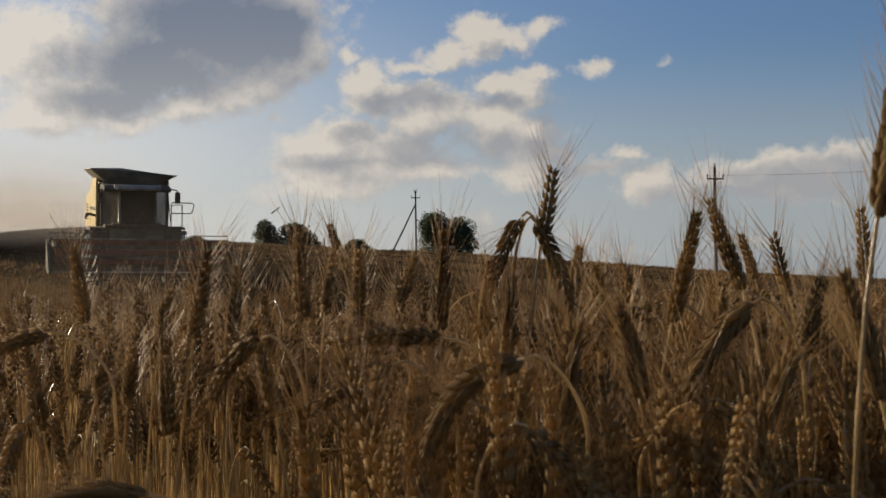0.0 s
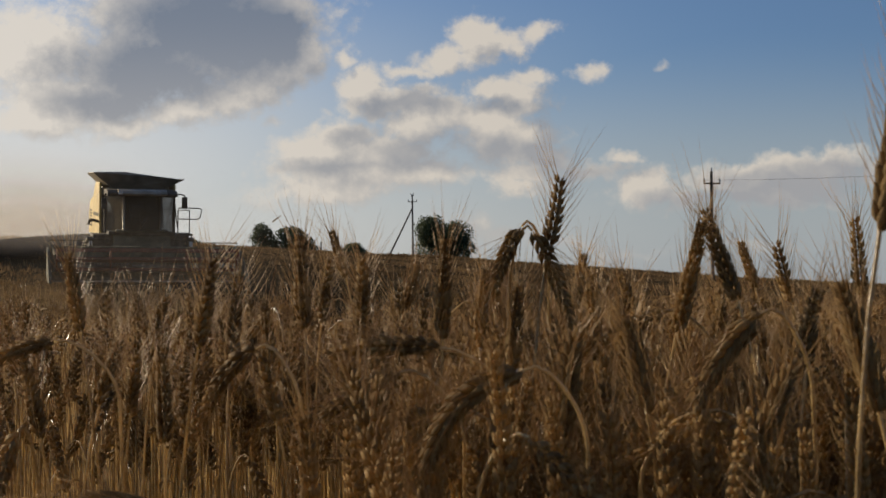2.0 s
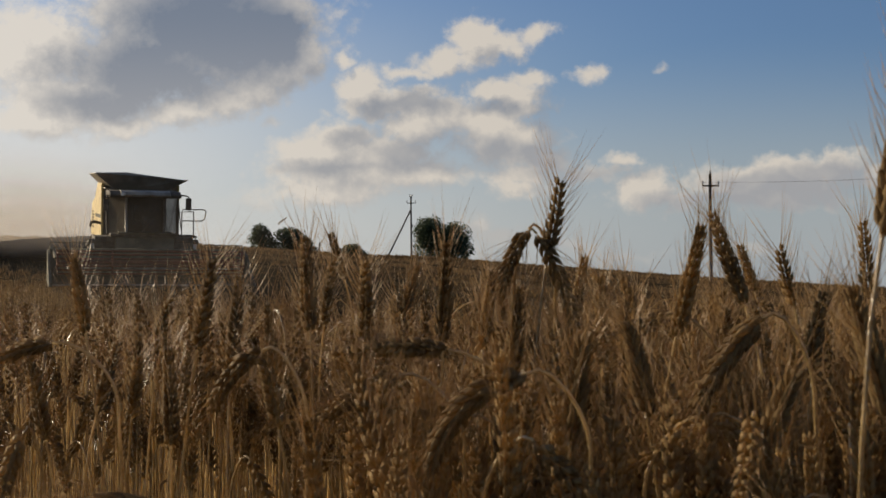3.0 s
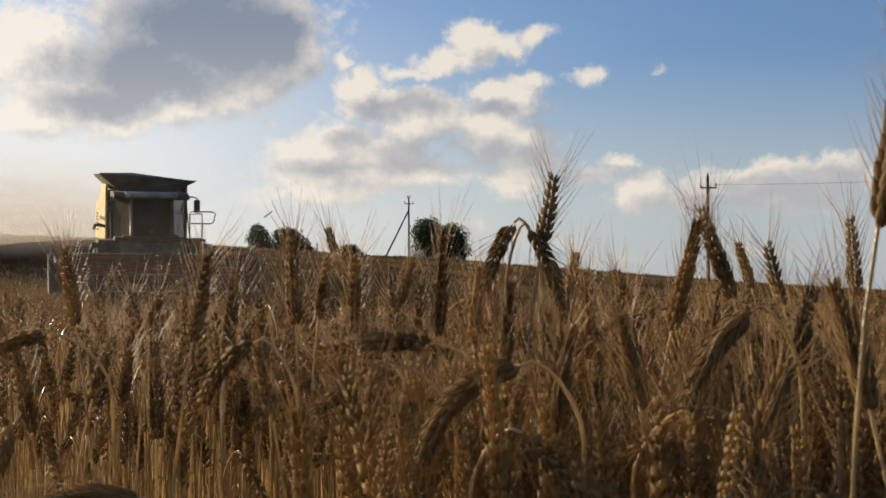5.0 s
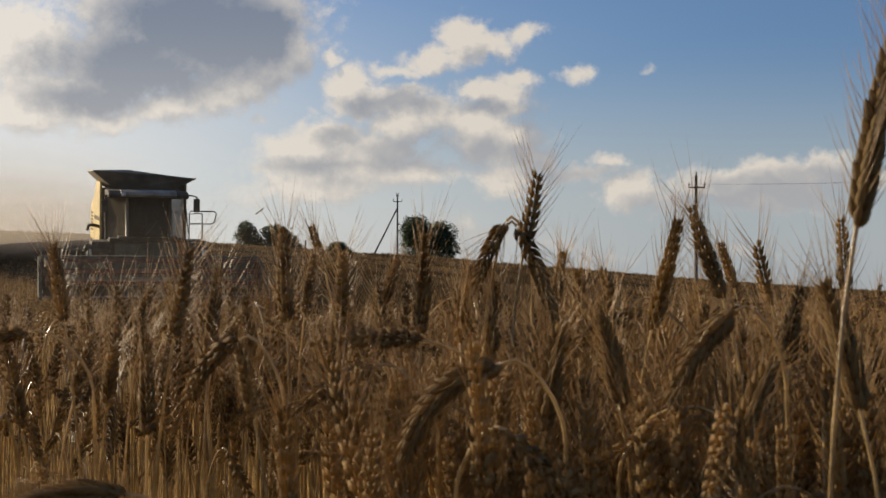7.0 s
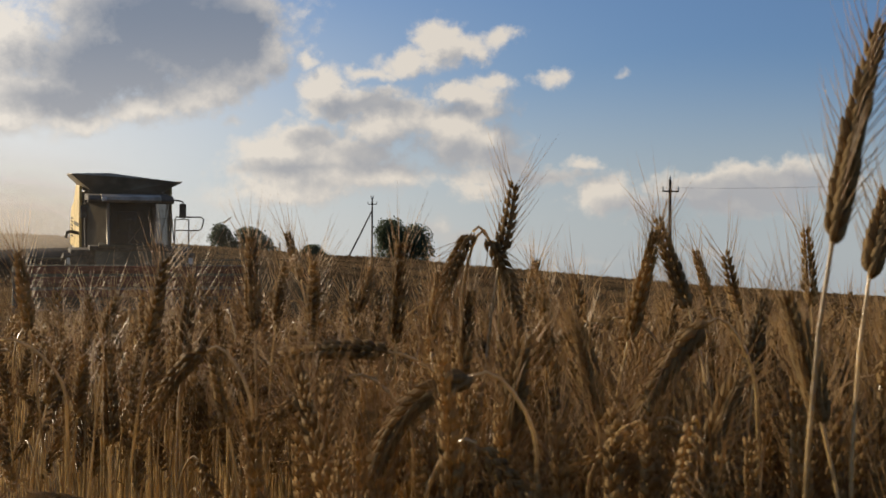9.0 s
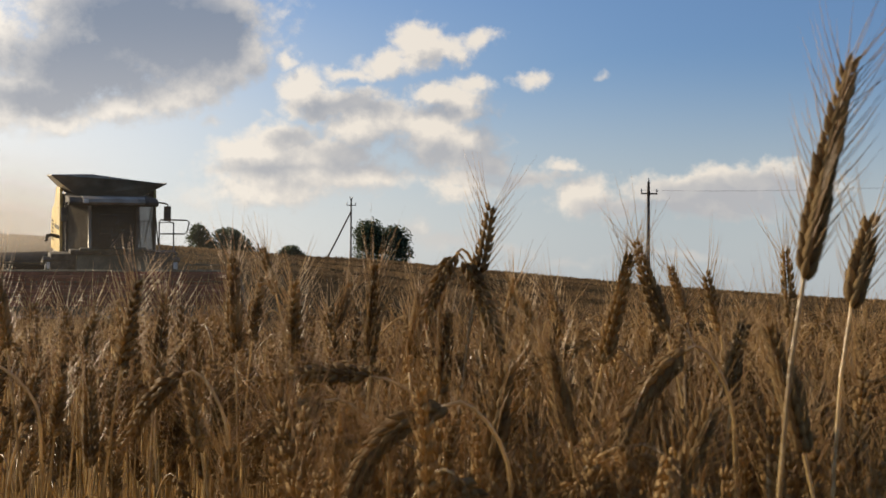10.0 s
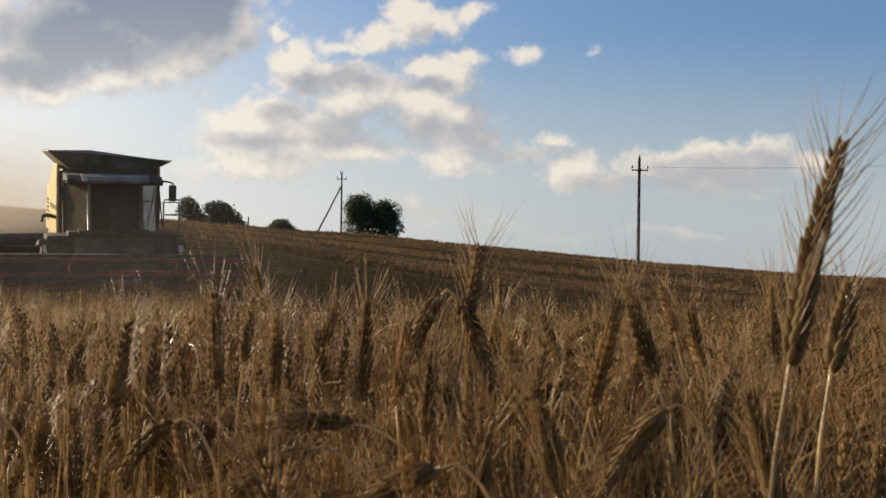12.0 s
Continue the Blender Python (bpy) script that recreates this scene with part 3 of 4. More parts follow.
    part("cab_sill", prism(bmesh.new(), [(1.0, 2.10), (1.24, 2.12), (1.27, 2.20), (1.05, 2.25)], -0.86, 0.86, 0.02), GREEN, c, "dusty dark sill below the windscreen")
    part("cab_back", box(bmesh.new(), -1.1, 1.1, -0.48, -0.42, 2.1, 3.4, 0.01), BLACK, c)
    for s in (-1, 1):
        # the sun-side front pillar is lighter: its highlight is put into the colour
        rod(c, "cab_pillar", [(s * 0.60, 1.18, 2.2), (s * 0.62, 1.28, 2.8), (s * 0.62, 1.22, 3.38)], 0.045, GREY if s > 0 else BLACK)
        rod(c, "cab_pillar", [(s * 1.14, 0.35, 2.1), (s * 1.16, 0.38, 2.8), (s * 1.12, 0.34, 3.38)], 0.045, BLACK)
        rod(c, "cab_pillar", [(s * 1.14, -0.4, 2.1), (s * 1.15, -0.4, 3.38)], 0.05, BLACK)
        bm = bmesh.new()
        a = [bm.verts.new(p) for p in ((s * 0.63, 1.19, 2.2), (s * 1.13, 0.38, 2.15), (s * 1.13, 0.38, 3.36), (s * 0.63, 1.22, 3.36))]
        bm.faces.new(a)
        bmesh.ops.solidify(bm, geom=bm.faces[:], thickness=0.008)
        part("corner_window", bm, GLASS, c, "dusty corner window")
        bm = bmesh.new()
        a = [bm.verts.new(p) for p in ((s * 1.15, 0.34, 2.15), (s * 1.15, -0.38, 2.15), (s * 1.15, -0.38, 3.36), (s * 1.14, 0.34, 3.36))]
        bm.faces.new(a)
        bmesh.ops.solidify(bm, geom=bm.faces[:], thickness=0.008)
        part("side_window", bm, GLASS, c)
    bm = bmesh.new()
    rows = []
    for i in range(9):
        t = i / 8
        rows.append([bm.verts.new((-0.60 + 1.2 * t, 1.19 + 0.10 * math.sin(math.pi * t) + 0.05 * k, z)) for k, z in ((0, 2.2), (1, 2.8), (0.4, 3.37))])
    for p, q in zip(rows, rows[1:]):
        for k in range(2):
            bm.faces.new((p[k], q[k], q[k + 1], p[k + 1]))
    bmesh.ops.solidify(bm, geom=bm.faces[:], thickness=0.008)
    part("windscreen", bm, DARK_GLASS, c, "dark tinted windscreen", True)
    rod(c, "wiper", [(0.1, 1.36, 2.25), (-0.25, 1.37, 2.7)], 0.012, BLACK)
    # empty cab
    bm = bmesh.new()
    box(bm, -0.27, 0.27, -0.15, 0.35, 2.45, 2.58, 0.05)
    box(bm, -0.26, 0.26, -0.25, -0.12, 2.52, 3.1, 0.05)
    part("operator_seat", bm, CLOTH, c, "empty dark operator seat")
    bm = bmesh.new()
    tube(bm, [(0, 0.85, 2.17), (0, 0.62, 2.72)], 0.035, 8)
    tube(bm, [(0.18 * math.cos(k * math.pi / 8), 0.62 + 0.06 * math.sin(k * math.pi / 8), 2.74 + 0.15 * math.sin(k * math.pi / 8)) for k in range(17)], 0.015, 6)
    part("steering_column", bm, BLACK, c)
    # mirrors, rails, ladder
    rod(c, "mirror_arm", [(-1.1, 0.95, 3.46), (-1.32, 1.10, 3.44), (-1.42, 1.12, 3.40), (-1.42, 1.12, 3.3)], 0.022, BLACK)
    part("mirror", box(bmesh.new(), -1.51, -1.32, 1.07, 1.14, 2.96, 3.36, 0.03), BLACK, c)
    rod(c, "mirror_arm", [(1.1, 0.95, 3.42), (1.22, 1.10, 3.40), (1.24, 1.12, 3.30)], 0.022, BLACK)
    part("mirror", box(bmesh.new(), 1.16, 1.34, 1.07, 1.13, 2.92, 3.28, 0.03), BLACK, c)
    rod(c, "handrail", [(-1.25, 0.7, 2.1), (-1.25, 0.72, 2.9), (-1.28, 0.72, 2.98), (-1.98, 0.72, 2.98), (-2.06, 0.72, 2.92), (-2.0, 0.72, 2.66), (-1.92, 0.72, 2.60), (-1.28, 0.72, 2.60)], 0.02, STEEL)
    rod(c, "handrail", [(-1.25, -0.2, 2.1), (-1.27, -0.2, 2.86), (-1.62, -0.1, 2.9), (-1.64, 0.3, 2.9), (-1.64, 0.68, 2.9), (-1.64, 0.72, 2.1)], 0.02, STEEL)
    rod(c, "door_stay", [(-1.16, 0.40, 3.34), (-1.24, 0.60, 2.3)], 0.016, BLACK)
    part("platform", box(bmesh.new(), -1.75, -1.17, -0.4, 0.8, 2.02, 2.10, 0.015), BLACK, c)
    for s in (-1.70, -1.30):
        rod(c, "ladder_rail", [(s, 0.78, 2.06), (s, 1.1, 1.3), (s, 1.15, 0.7)], 0.022, STEEL)
    for k in range(5):
        t = k / 4
        rod(c, "ladder_step", [(-1.70, 0.84 + 0.3 * t, 1.9 - 1.15 * t), (-1.30, 0.84 + 0.3 * t, 1.9 - 1.15 * t)], 0.025, STEEL)
    # unloading auger folded along the right side, with its spout
    rod(c, "unloading_auger", [(-1.42, -2.6, 2.9), (-1.44, -4.0, 2.95), (-1.44, -6.4, 3.0)], 0.16, YELLOW, "dusty yellow unloading tube", 14)
    rod(c, "auger_elbow", [(1.28, -0.5, 2.44), (1.5, -0.4, 2.50), (1.62, -0.35, 2.48), (1.66, -0.3, 2.34)], 0.05, BLACK)
    rod(c, "exhaust", [(0.8, -4.6, 3.2), (0.8, -4.6, 3.95), (0.8, -4.75, 4.05)], 0.06, IRON)
    # axle, tank bottom and feeder house
    part("front_axle", box(bmesh.new(), -1.3, 1.3, 0.05, 0.45, 0.8, 1.2, 0.05), BLACK, c)
    bm = bmesh.new()
    prism(bm, [(0.1, 1.3), (0.1, 2.05), (1.12, 2.05), (1.25, 1.62), (2.3, 1.50), (2.35, 0.55), (1.9, 0.42)], -0.95, 0.95, 0.04)
    part("feeder_house", bm, GREEN, c, "dark dusty green feeder house")
    part("cab_base", box(bmesh.new(), -1.60, 1.60, -0.35, 1.02, 1.45, 2.06, 0.06), BLACK, c)
    for s in (-1, 1):
        part("mudguard", prism(bmesh.new(), [(-0.7, 1.75), (0.9, 1.98), (1.05, 1.9), (1.0, 1.84), (-0.7, 1.66)], s * 1.05, s * 1.78, 0.02), BLACK, c)
        part("marker_lamp", box(bmesh.new(), s * 1.66 - 0.06, s * 1.66 + 0.06, 0.98, 1.04, 1.66, 1.84, 0.02), LENSES, c, "pale marker lamp")
    wheels = [wheel(c, s * 1.38, 0.25, 0.93, 0.66, s) for s in (-1, 1)]
    wheels += [wheel(c, s * 1.2, -4.3, 0.58, 0.45, s) for s in (-1, 1)]
    # header, carried at ear height
    H = 3.02
    header_piece = []
    bm = bmesh.new()
    prism(bm, [(2.35, 0.35), (2.28, 1.62), (2.42, 1.64), (2.55, 0.5), (3.6, 0.22), (3.6, 0.16), (2.4, 0.25)], -H, H, 0.015)
    header_piece.append(part("header_trough", bm, GREEN, c, "dark green header trough"))
    header_piece.append(part("header_beam", box(bmesh.new(), -H, H, 2.22, 2.44, 1.55, 1.72, 0.03), GREEN, c))
    header_piece.append(part("cutter_bar", box(bmesh.new(), -H, H, 3.6, 3.7, 0.16, 0.22, 0.008), STEEL, c))
    bm = bmesh.new()
    for k in range(70):
        x = -H + 0.05 + k * (2 * H - 0.1) / 69
        tube(bm, [(x, 3.66, 0.19), (x, 3.86, 0.17)], 0.014, 4, 0.004)
    header_piece.append(part("knife_fingers", bm, STEEL, c))
    bm = bmesh.new()
    tube(bm, [(-H + 0.1, 2.85, 0.72), (H - 0.1, 2.85, 0.72)], 0.17, 14)
    turns = 26
    for s in (-1, 1):
        ring = []
        for k in range(turns * 10 + 1):
            a = 2 * math.pi * k / 10
            x = s * (0.5 + (H - 0.6) * k / (turns * 10))
            ring.append((bm.verts.new((x, 2.85 + 0.17 * math.cos(a), 0.72 + 0.17 * math.sin(a))), bm.verts.new((x, 2.85 + 0.31 * math.cos(a), 0.72 + 0.31 * math.sin(a)))))
        for p, q in zip(ring, ring[1:]):
            bm.faces.new((p[0], p[1], q[1], q[0]))
    header_piece.append(part("intake_auger", bm, STEEL, c, "worn steel intake auger"))
    for s in (-1, 1):
        bm = bmesh.new()
        prism(bm, [(2.25, 0.2), (2.25, 1.68), (2.9, 1.5), (3.6, 0.85), (4.45, 0.28), (4.5, 0.18), (3.6, 0.12)], s * H, s * (H + 0.09), 0.02)
        header_piece.append(part("end_divider", bm, GREEN, c))
        header_piece.append(rod(c, "reel_arm", [(s * (H - 0.12), 2.35, 1.72), (s * (H - 0.12), 3.45, 1.36)], 0.05, GREEN))
    header_piece.append(rod(c, "guard_rail", [(H, 2.3, 1.72), (H, 2.3, 1.98), (1.75, 2.3, 1.98), (1.75, 2.3, 1.72)], 0.025, GREEN))
    header_piece.append(rod(c, "guard_rail", [(-H, 2.3, 1.72), (-H, 2.3, 1.92), (-1.75, 2.3, 1.92), (-1.75, 2.3, 1.72)], 0.025, GREEN))
    for ob in header_piece:
        for v in ob.data.vertices:
            v.co.z = 0.64 + 0.69 * (v.co.z - 0.16)
    reel = empty("reel", "", "")
    reel.parent, reel.location = c, (0, 3.4, 1.34)
    rod(reel, "reel_tube", [(-H + 0.15, 0, 0), (H - 0.15, 0, 0)], 0.07, RED, "faded red reel tube", 12)
    for k in range(6):
        a = 2 * math.pi * k / 6
        dy, dz = math.cos(a), math.sin(a)
        bm = bmesh.new()
        tube(bm, [(-H + 0.15, dy * 0.36, dz * 0.36), (H - 0.15, dy * 0.36, dz * 0.36)], 0.03, 6)
        box(bm, -H + 0.15, H - 0.15, dy * 0.36 - 0.012, dy * 0.36 + 0.012, dz * 0.36 - 0.10, dz * 0.36 + 0.06, 0.006)
        part("reel_bat", bm, RED, reel, "faded red reel bat")
        bm = bmesh.new()
        for j in range(44):
            x = -H + 0.22 + j * (2 * H - 0.44) / 43
            tube(bm, [(x, dy * 0.36, dz * 0.36), (x, dy * 0.38 + 0.02, dz * 0.38 - 0.20)], 0.007, 3)
        tagged(part("tines", bm, BLACK, reel), kind="stuff")
    for x in (-H + 0.18, -1.2, 1.2, H - 0.18):
        bm = bmesh.new()
        for k in range(6):
            a = 2 * math.pi * k / 6
            a2 = a + 2 * math.pi / 6
            tube(bm, [(x, 0, 0), (x, math.cos(a) * 0.36, math.sin(a) * 0.36)], 0.025, 5)
            tube(bm, [(x, math.cos(a) * 0.36, math.sin(a) * 0.36), (x, math.cos(a2) * 0.36, math.sin(a2) * 0.36)], 0.02, 5)
        part("reel_spider", bm, RED, reel)
    return c, wheels, reel


harvester, harvester_wheels, harvester_reel = combine_harvester()


# ---------------- dust behind the harvester ----------------
def dust_cloud():
    d = empty("dust_cloud", "pale tan dust drifting behind the working harvester", "dust", kind="stuff")
    for x, y, z, rx, rz in ((-6.2, 9, 3.3, 6.5, 2.2), (-9.5, 12, 2.9, 10, 1.7), (-10.5, 16, 4.3, 12, 3.8), (1.8, -7.6, 1.2, 6.4, 3.4), (1.0, -9.4, 0.2, 7.0, 1.5)):
        bm = bmesh.new()
        bmesh.ops.create_icosphere(bm, subdivisions=4, radius=1.0)
        ob = part("dust_puff", bm, LOW_DUST if y < -8 else THIN_DUST if y < 0 else DUST, d, "", True)
        ob.location, ob.scale = (x, y, z), (rx, 1.6, rz)
    return d


dust = dust_cloud()

# ---------------- the wheat ----------------
def stalk_arrays(rng, path, ear_at, grains, sides, awn, leaf, plump=1.0, bushy=False):
    """Pieces of one stalk as arrays. path: points from the root to the ear's tip; ear_at: index at which the ear begins.
    Gives (verts, triangles) for straw, ear, awns, leaf."""
    def sweep(pts, radii, k):
        v, f = [], []
        for i, p in enumerate(pts):
            d = pts[min(i + 1, len(pts) - 1)] - pts[max(i - 1, 0)]
            d = d / (np.linalg.norm(d) + 1e-9)
            s = np.cross(d, (0.3, 0.9, 0.2)); s /= np.linalg.norm(s)
            w = np.cross(s, d)
            for q in range(k):
                ang = 2 * math.pi * q / k
                v.append(p + (s * math.cos(ang) + w * math.sin(ang)) * radii[i])
        for i in range(len(pts) - 1):
            for q in range(k):
                a, b, c, e = i * k + q, i * k + (q + 1) % k, (i + 1) * k + (q + 1) % k, (i + 1) * k + q
                f += [(a, b, c), (a, c, e)]
        return np.array(v), np.array(f)

    path = np.asarray(path, float)
    stem = path[:ear_at + 1]
    straw = sweep(stem, np.linspace(0.0017, 0.0011, len(stem)), sides)
    ear_pts = path[ear_at:]
    seg = np.linalg.norm(np.diff(ear_pts, axis=0), axis=1)
    run = np.concatenate([[0], np.cumsum(seg)])
    ev, ef, av, af = [], [], [], []
    n_e = n_a = 0
    twist = rng.uniform(0, math.pi)
    for g in range(grains):
        s = run[-1] * (g + 0.3) / grains
        p = np.array([np.interp(s, run, ear_pts[:, c]) for c in range(3)])
        q = np.array([np.interp(min(s + 0.006, run[-1]), run, ear_pts[:, c]) for c in range(3)])
        d = q - p
        if np.linalg.norm(d) < 1e-6:
            d = ear_pts[-1] - ear_pts[-2]
        d = d / np.linalg.norm(d)
        side = np.cross(d, (math.sin(twist) + 0.01, math.cos(twist), 0.1)); side /= np.linalg.norm(side)
        face = np.cross(side, d)
        frac = g / max(grains - 1, 1)
        fat = plump * (1.10 - 0.42 * frac ** 1.6) * (0.8 + 0.2 * min(1, frac * 6)) * rng.uniform(0.9, 1.1)
        for lobe in range(3 if grains > 12 else 1):
            sgn = 1 if g % 2 else -1
            off = side * sgn * (0.0022, 0.0009, 0.0009)[lobe] + face * (0, 0.0026, -0.0026)[lobe]
            out = side * sgn * (0.47, 0.27, 0.27)[lobe] + face * (0, 0.30, -0.30)[lobe] + d
            out = out / np.linalg.norm(out)
            ln, wd = 0.0122 * fat * rng.uniform(0.9, 1.12), 0.0026 * fat
            c0 = p + off * fat
            u = np.cross(out, face + 0.02); u /= np.linalg.norm(u)
            w = np.cross(u, out)
            k = 5 if grains > 12 else 4
            ring = [c0 + out * ln * 0.42 + (u * math.cos(2 * math.pi * i / k) + w * math.sin(2 * math.pi * i / k)) * wd * (1.0 if grains > 12 else 1.9) for i in range(k)]
            ev += [c0 - out * ln * 0.1, *ring, c0 + out * ln]
            for i in range(k):
                ef += [(n_e, n_e + 1 + (i + 1) % k, n_e + 1 + i), (n_e + 1 + i, n_e + 1 + (i + 1) % k, n_e + 1 + k)]
            n_e += k + 2
            if awn and (bushy or lobe == 0 or (lobe == 1 and g % 2)):
                a0 = c0 + out * ln * 0.9
                spread = out + side * sgn * rng.uniform(0.0, 0.26) + face * rng.uniform(-0.28, 0.28)
                spread = spread / np.linalg.norm(spread)
                long = rng.uniform(0.6, 1.1) * awn * (0.75 + 0.4 * frac)
                mid = a0 + spread * long * 0.5
                tip = a0 + (spread + d * 0.1) * long
                t0 = np.cross(spread, (0.1, 1, 0.1)); t0 = t0 / np.linalg.norm(t0) * (0.00027 if bushy else 0.00032)
                t1 = np.cross(spread, t0)
                av += [a0 + t0, a0 - t0 * 0.5 + t1, a0 - t0 * 0.5 - t1, mid + t0 * 0.7, mid - t0 * 0.4 + t1 * 0.7, mid - t0 * 0.4 - t1 * 0.7, tip]
                b = n_a
                for i in range(3):
                    j = (i + 1) % 3
                    af += [(b + i, b + j, b + 3 + j), (b + i, b + 3 + j, b + 3 + i), (b + 3 + i, b + 3 + j, b + 6)]
                n_a += 7
    lv, lf = [], []
    for _ in range(leaf):
        i = rng.integers(len(stem) // 4, max(len(stem) // 4 + 1, int(len(stem) * 0.5)))
        p = stem[i]
        ang, ln, wd = rng.uniform(0, 2 * math.pi), rng.uniform(0.08, 0.2), rng.uniform(0.002, 0.004)
        out, cross = np.array((math.cos(ang), math.sin(ang), 0)), np.array((-math.sin(ang), math.cos(ang), 0))
        b, m = len(lv), 6
        for s in range(m + 1):
            t = s / m
            c = p + out * ln * (0.25 * t + 0.45 * t * t) + np.array((0, 0, ln * (0.75 * t - 1.15 * t * t)))
            tw = cross * math.cos(t * 2.2) + np.array((0, 0, math.sin(t * 2.2)))
            lv += [c - tw * wd * (1 - t ** 2), c + tw * wd * (1 - t ** 2)]
        for s in range(m):
            a = b + 2 * s
            lf += [(a, a + 1, a + 3), (a, a + 3, a + 2)]
    pack = lambda v, f: (np.array(v, float).reshape(-1, 3), np.array(f, np.int32).reshape(-1, 3))
    return straw, pack(ev, ef), pack(av, af), pack(lv, lf)


def stalk_path(root, neck, ear_way, length, bend, steps=9, ear_steps=8):
    """Points of a stalk: from the root, upright at first, into the neck along ear_way; then the ear, which bends by bend degrees in its plane."""
    root, neck, ear_way = np.array(root, float), np.array(neck, float), np.array(ear_way, float)
    ear_way /= np.linalg.norm(ear_way)
    h = neck[2] - root[2]
    droop = 1 - ear_way[2]
    t0, t1 = np.array((0, 0, h * (1.0 + 0.12 * droop))), ear_way * (h * 0.45 if droop < 0.6 else 0.17 + 0.05 * droop)
    if droop >= 0.6:
        # a nodding stalk: straight up, then over in a tight bow
        top = neck - ear_way * 0.03 - np.array((ear_way[0], ear_way[1], 0)) * 0.03 + np.array((0, 0, 0.012 * droop))
        shoulder = np.array((neck[0] - ear_way[0] * 0.052, neck[1] - ear_way[1] * 0.052, neck[2] - 0.045))
        low = [root + (shoulder - root) * t for t in np.linspace(0, 1, steps - 2)]
        bow = []
        m0, m1 = (shoulder - root) / np.linalg.norm(shoulder - root) * 0.065, ear_way * 0.055
        for t in np.linspace(0, 1, 7)[1:]:
            bow.append((2 * t**3 - 3 * t * t + 1) * shoulder + (t**3 - 2 * t * t + t) * m0 + (3 * t * t - 2 * t**3) * neck + (t**3 - t * t) * m1)
        pts = low + bow
    else:
        pts = []
        for t in np.linspace(0, 1, steps):
            pts.append((2 * t**3 - 3 * t * t + 1) * root + (t**3 - 2 * t * t + t) * t0 + (3 * t * t - 2 * t**3) * neck + (t**3 - t * t) * t1)
    ear_at = len(pts) - 1
    a0 = math.atan2(ear_way[0], ear_way[2])
    p = np.array(pts[-1])
    flat = math.hypot(ear_way[0], ear_way[2])
    for s in range(ear_steps):
        a = a0 + radians(bend) * ((s + 0.5) / ear_steps - 0.5)
        p = p + np.array((math.sin(a) * flat, ear_way[1], math.cos(a) * flat)) * length / ear_steps
        pts.append(p)
    return pts, ear_at


STALK_LABELS = {"up": "ripe golden bearded wheat stalk standing upright in the field",
                "nod": "ripe golden wheat stalk with a nodding bearded ear"}
hero_rng = np.random.default_rng(5)


SINGLE = 0.86
HEROES = []
GRAIN = None


def grain_pieces(verts, parent):
    """Sets one shared grain mesh in the place of each run of seven points: foot, ring of five, tip."""
    global GRAIN
    if GRAIN is None:
        bm = bmesh.new()
        lathe(bm, [(0, 0.012), (0.12, 0.09), (0.36, 0.155), (0.62, 0.13), (0.86, 0.06), (1, 0.01)], 8)
        GRAIN = bpy.data.meshes.new("spikelet")
        bm.to_mesh(GRAIN)
        bm.free()
        GRAIN.shade_smooth()
        GRAIN.materials.append(EAR)
    for k in range(0, len(verts), 7):
        foot, tip, one = Vector(verts[k]), Vector(verts[k + 6]), Vector(verts[k + 1])
        axis = tip - foot
        size = axis.length * 1.12
        x = axis.normalized()
        z = (one - foot) - x * (one - foot).dot(x)
        z.normalize()
        y = z.cross(x)
        ob = new("spikelet", GRAIN)
        ob.parent = parent
        ob.matrix_basis = Matrix(((x.x, y.x, z.x, foot.x), (x.y, y.y, z.y, foot.y), (x.z, y.z, z.z, foot.z), (0, 0, 0, 1))) @ Matrix.Diagonal((size, size * 1.2, size * 1.2, 1))


def wheat_stalk(x, y, z, turn, length, bend):
    """One wheat plant near the camera: neck at x, y, z; the ear leans by turn degrees across the view."""
    r = hero_rng
    a = radians(turn)
    away = r.uniform(-0.25, 0.25)
    way = (math.sin(a), away, math.cos(a))
    nod = abs(turn) > 75
    root = (x - (0.064 if nod else 0.16) * math.sin(a) + r.uniform(-0.03, 0.03), y + r.uniform(-0.05, 0.05), float(land(x, y)) - 0.01)
    if nod:
        root = (root[0], y - away * 0.08, root[2])
    pts, at = stalk_path(root, (x, y, z), way, length, bend, 12)
    org = np.array(root)
    straw, ear, awns, leaf = stalk_arrays(r, np.array(pts) - org, at, max(15, int(length * 270)), 7, 0.044, 1 if y > 0.8 else 0, 0.92 if length < 0.1 else 0.85, True)
    thing = empty("wheat_stalk", STALK_LABELS["nod" if nod else "up"], "wheat", "wheat stalks close to the camera")
    thing.location = root
    rows = [("stem", straw, STRAW), ("beard", awns, AWN), ("leaf", leaf, LEAF)]
    if y > SINGLE:
        rows.append(("ear", ear, EAR))
    for name, (v, f), mat in rows:
        ob = new(name, raw_mesh(name, v, f, mat, name != "beard"))
        ob.parent = thing
        if name in ("beard", "ear"):
            tagged(ob, kind="stuff")
    if y <= SINGLE:
        # the closest ears: a thin rachis that carries each grain as a piece of its own
        line = np.array(pts)[at:] - org
        rachis = part("ear", tube(bmesh.new(), [tuple(p) for p in line], 0.0016, 5), STRAW, thing, "", True)
        grain_pieces(ear[0], rachis)
    HEROES.append(thing)
    return thing


wheat_stalk(0.203, 0.60, 0.827, 15, 0.110, 4)
wheat_stalk(0.281, 0.75, 0.812, 17, 0.055, 0)
wheat_stalk(0.078, 1.00, 0.827, 11, 0.062, -6)
wheat_stalk(0.071, 1.00, 0.846, 159, 0.080, 20)
wheat_stalk(0.061, 1.00, 0.850, -155, 0.056, -25)
wheat_stalk(0.173, 0.97, 0.766, 12, 0.085, -4)
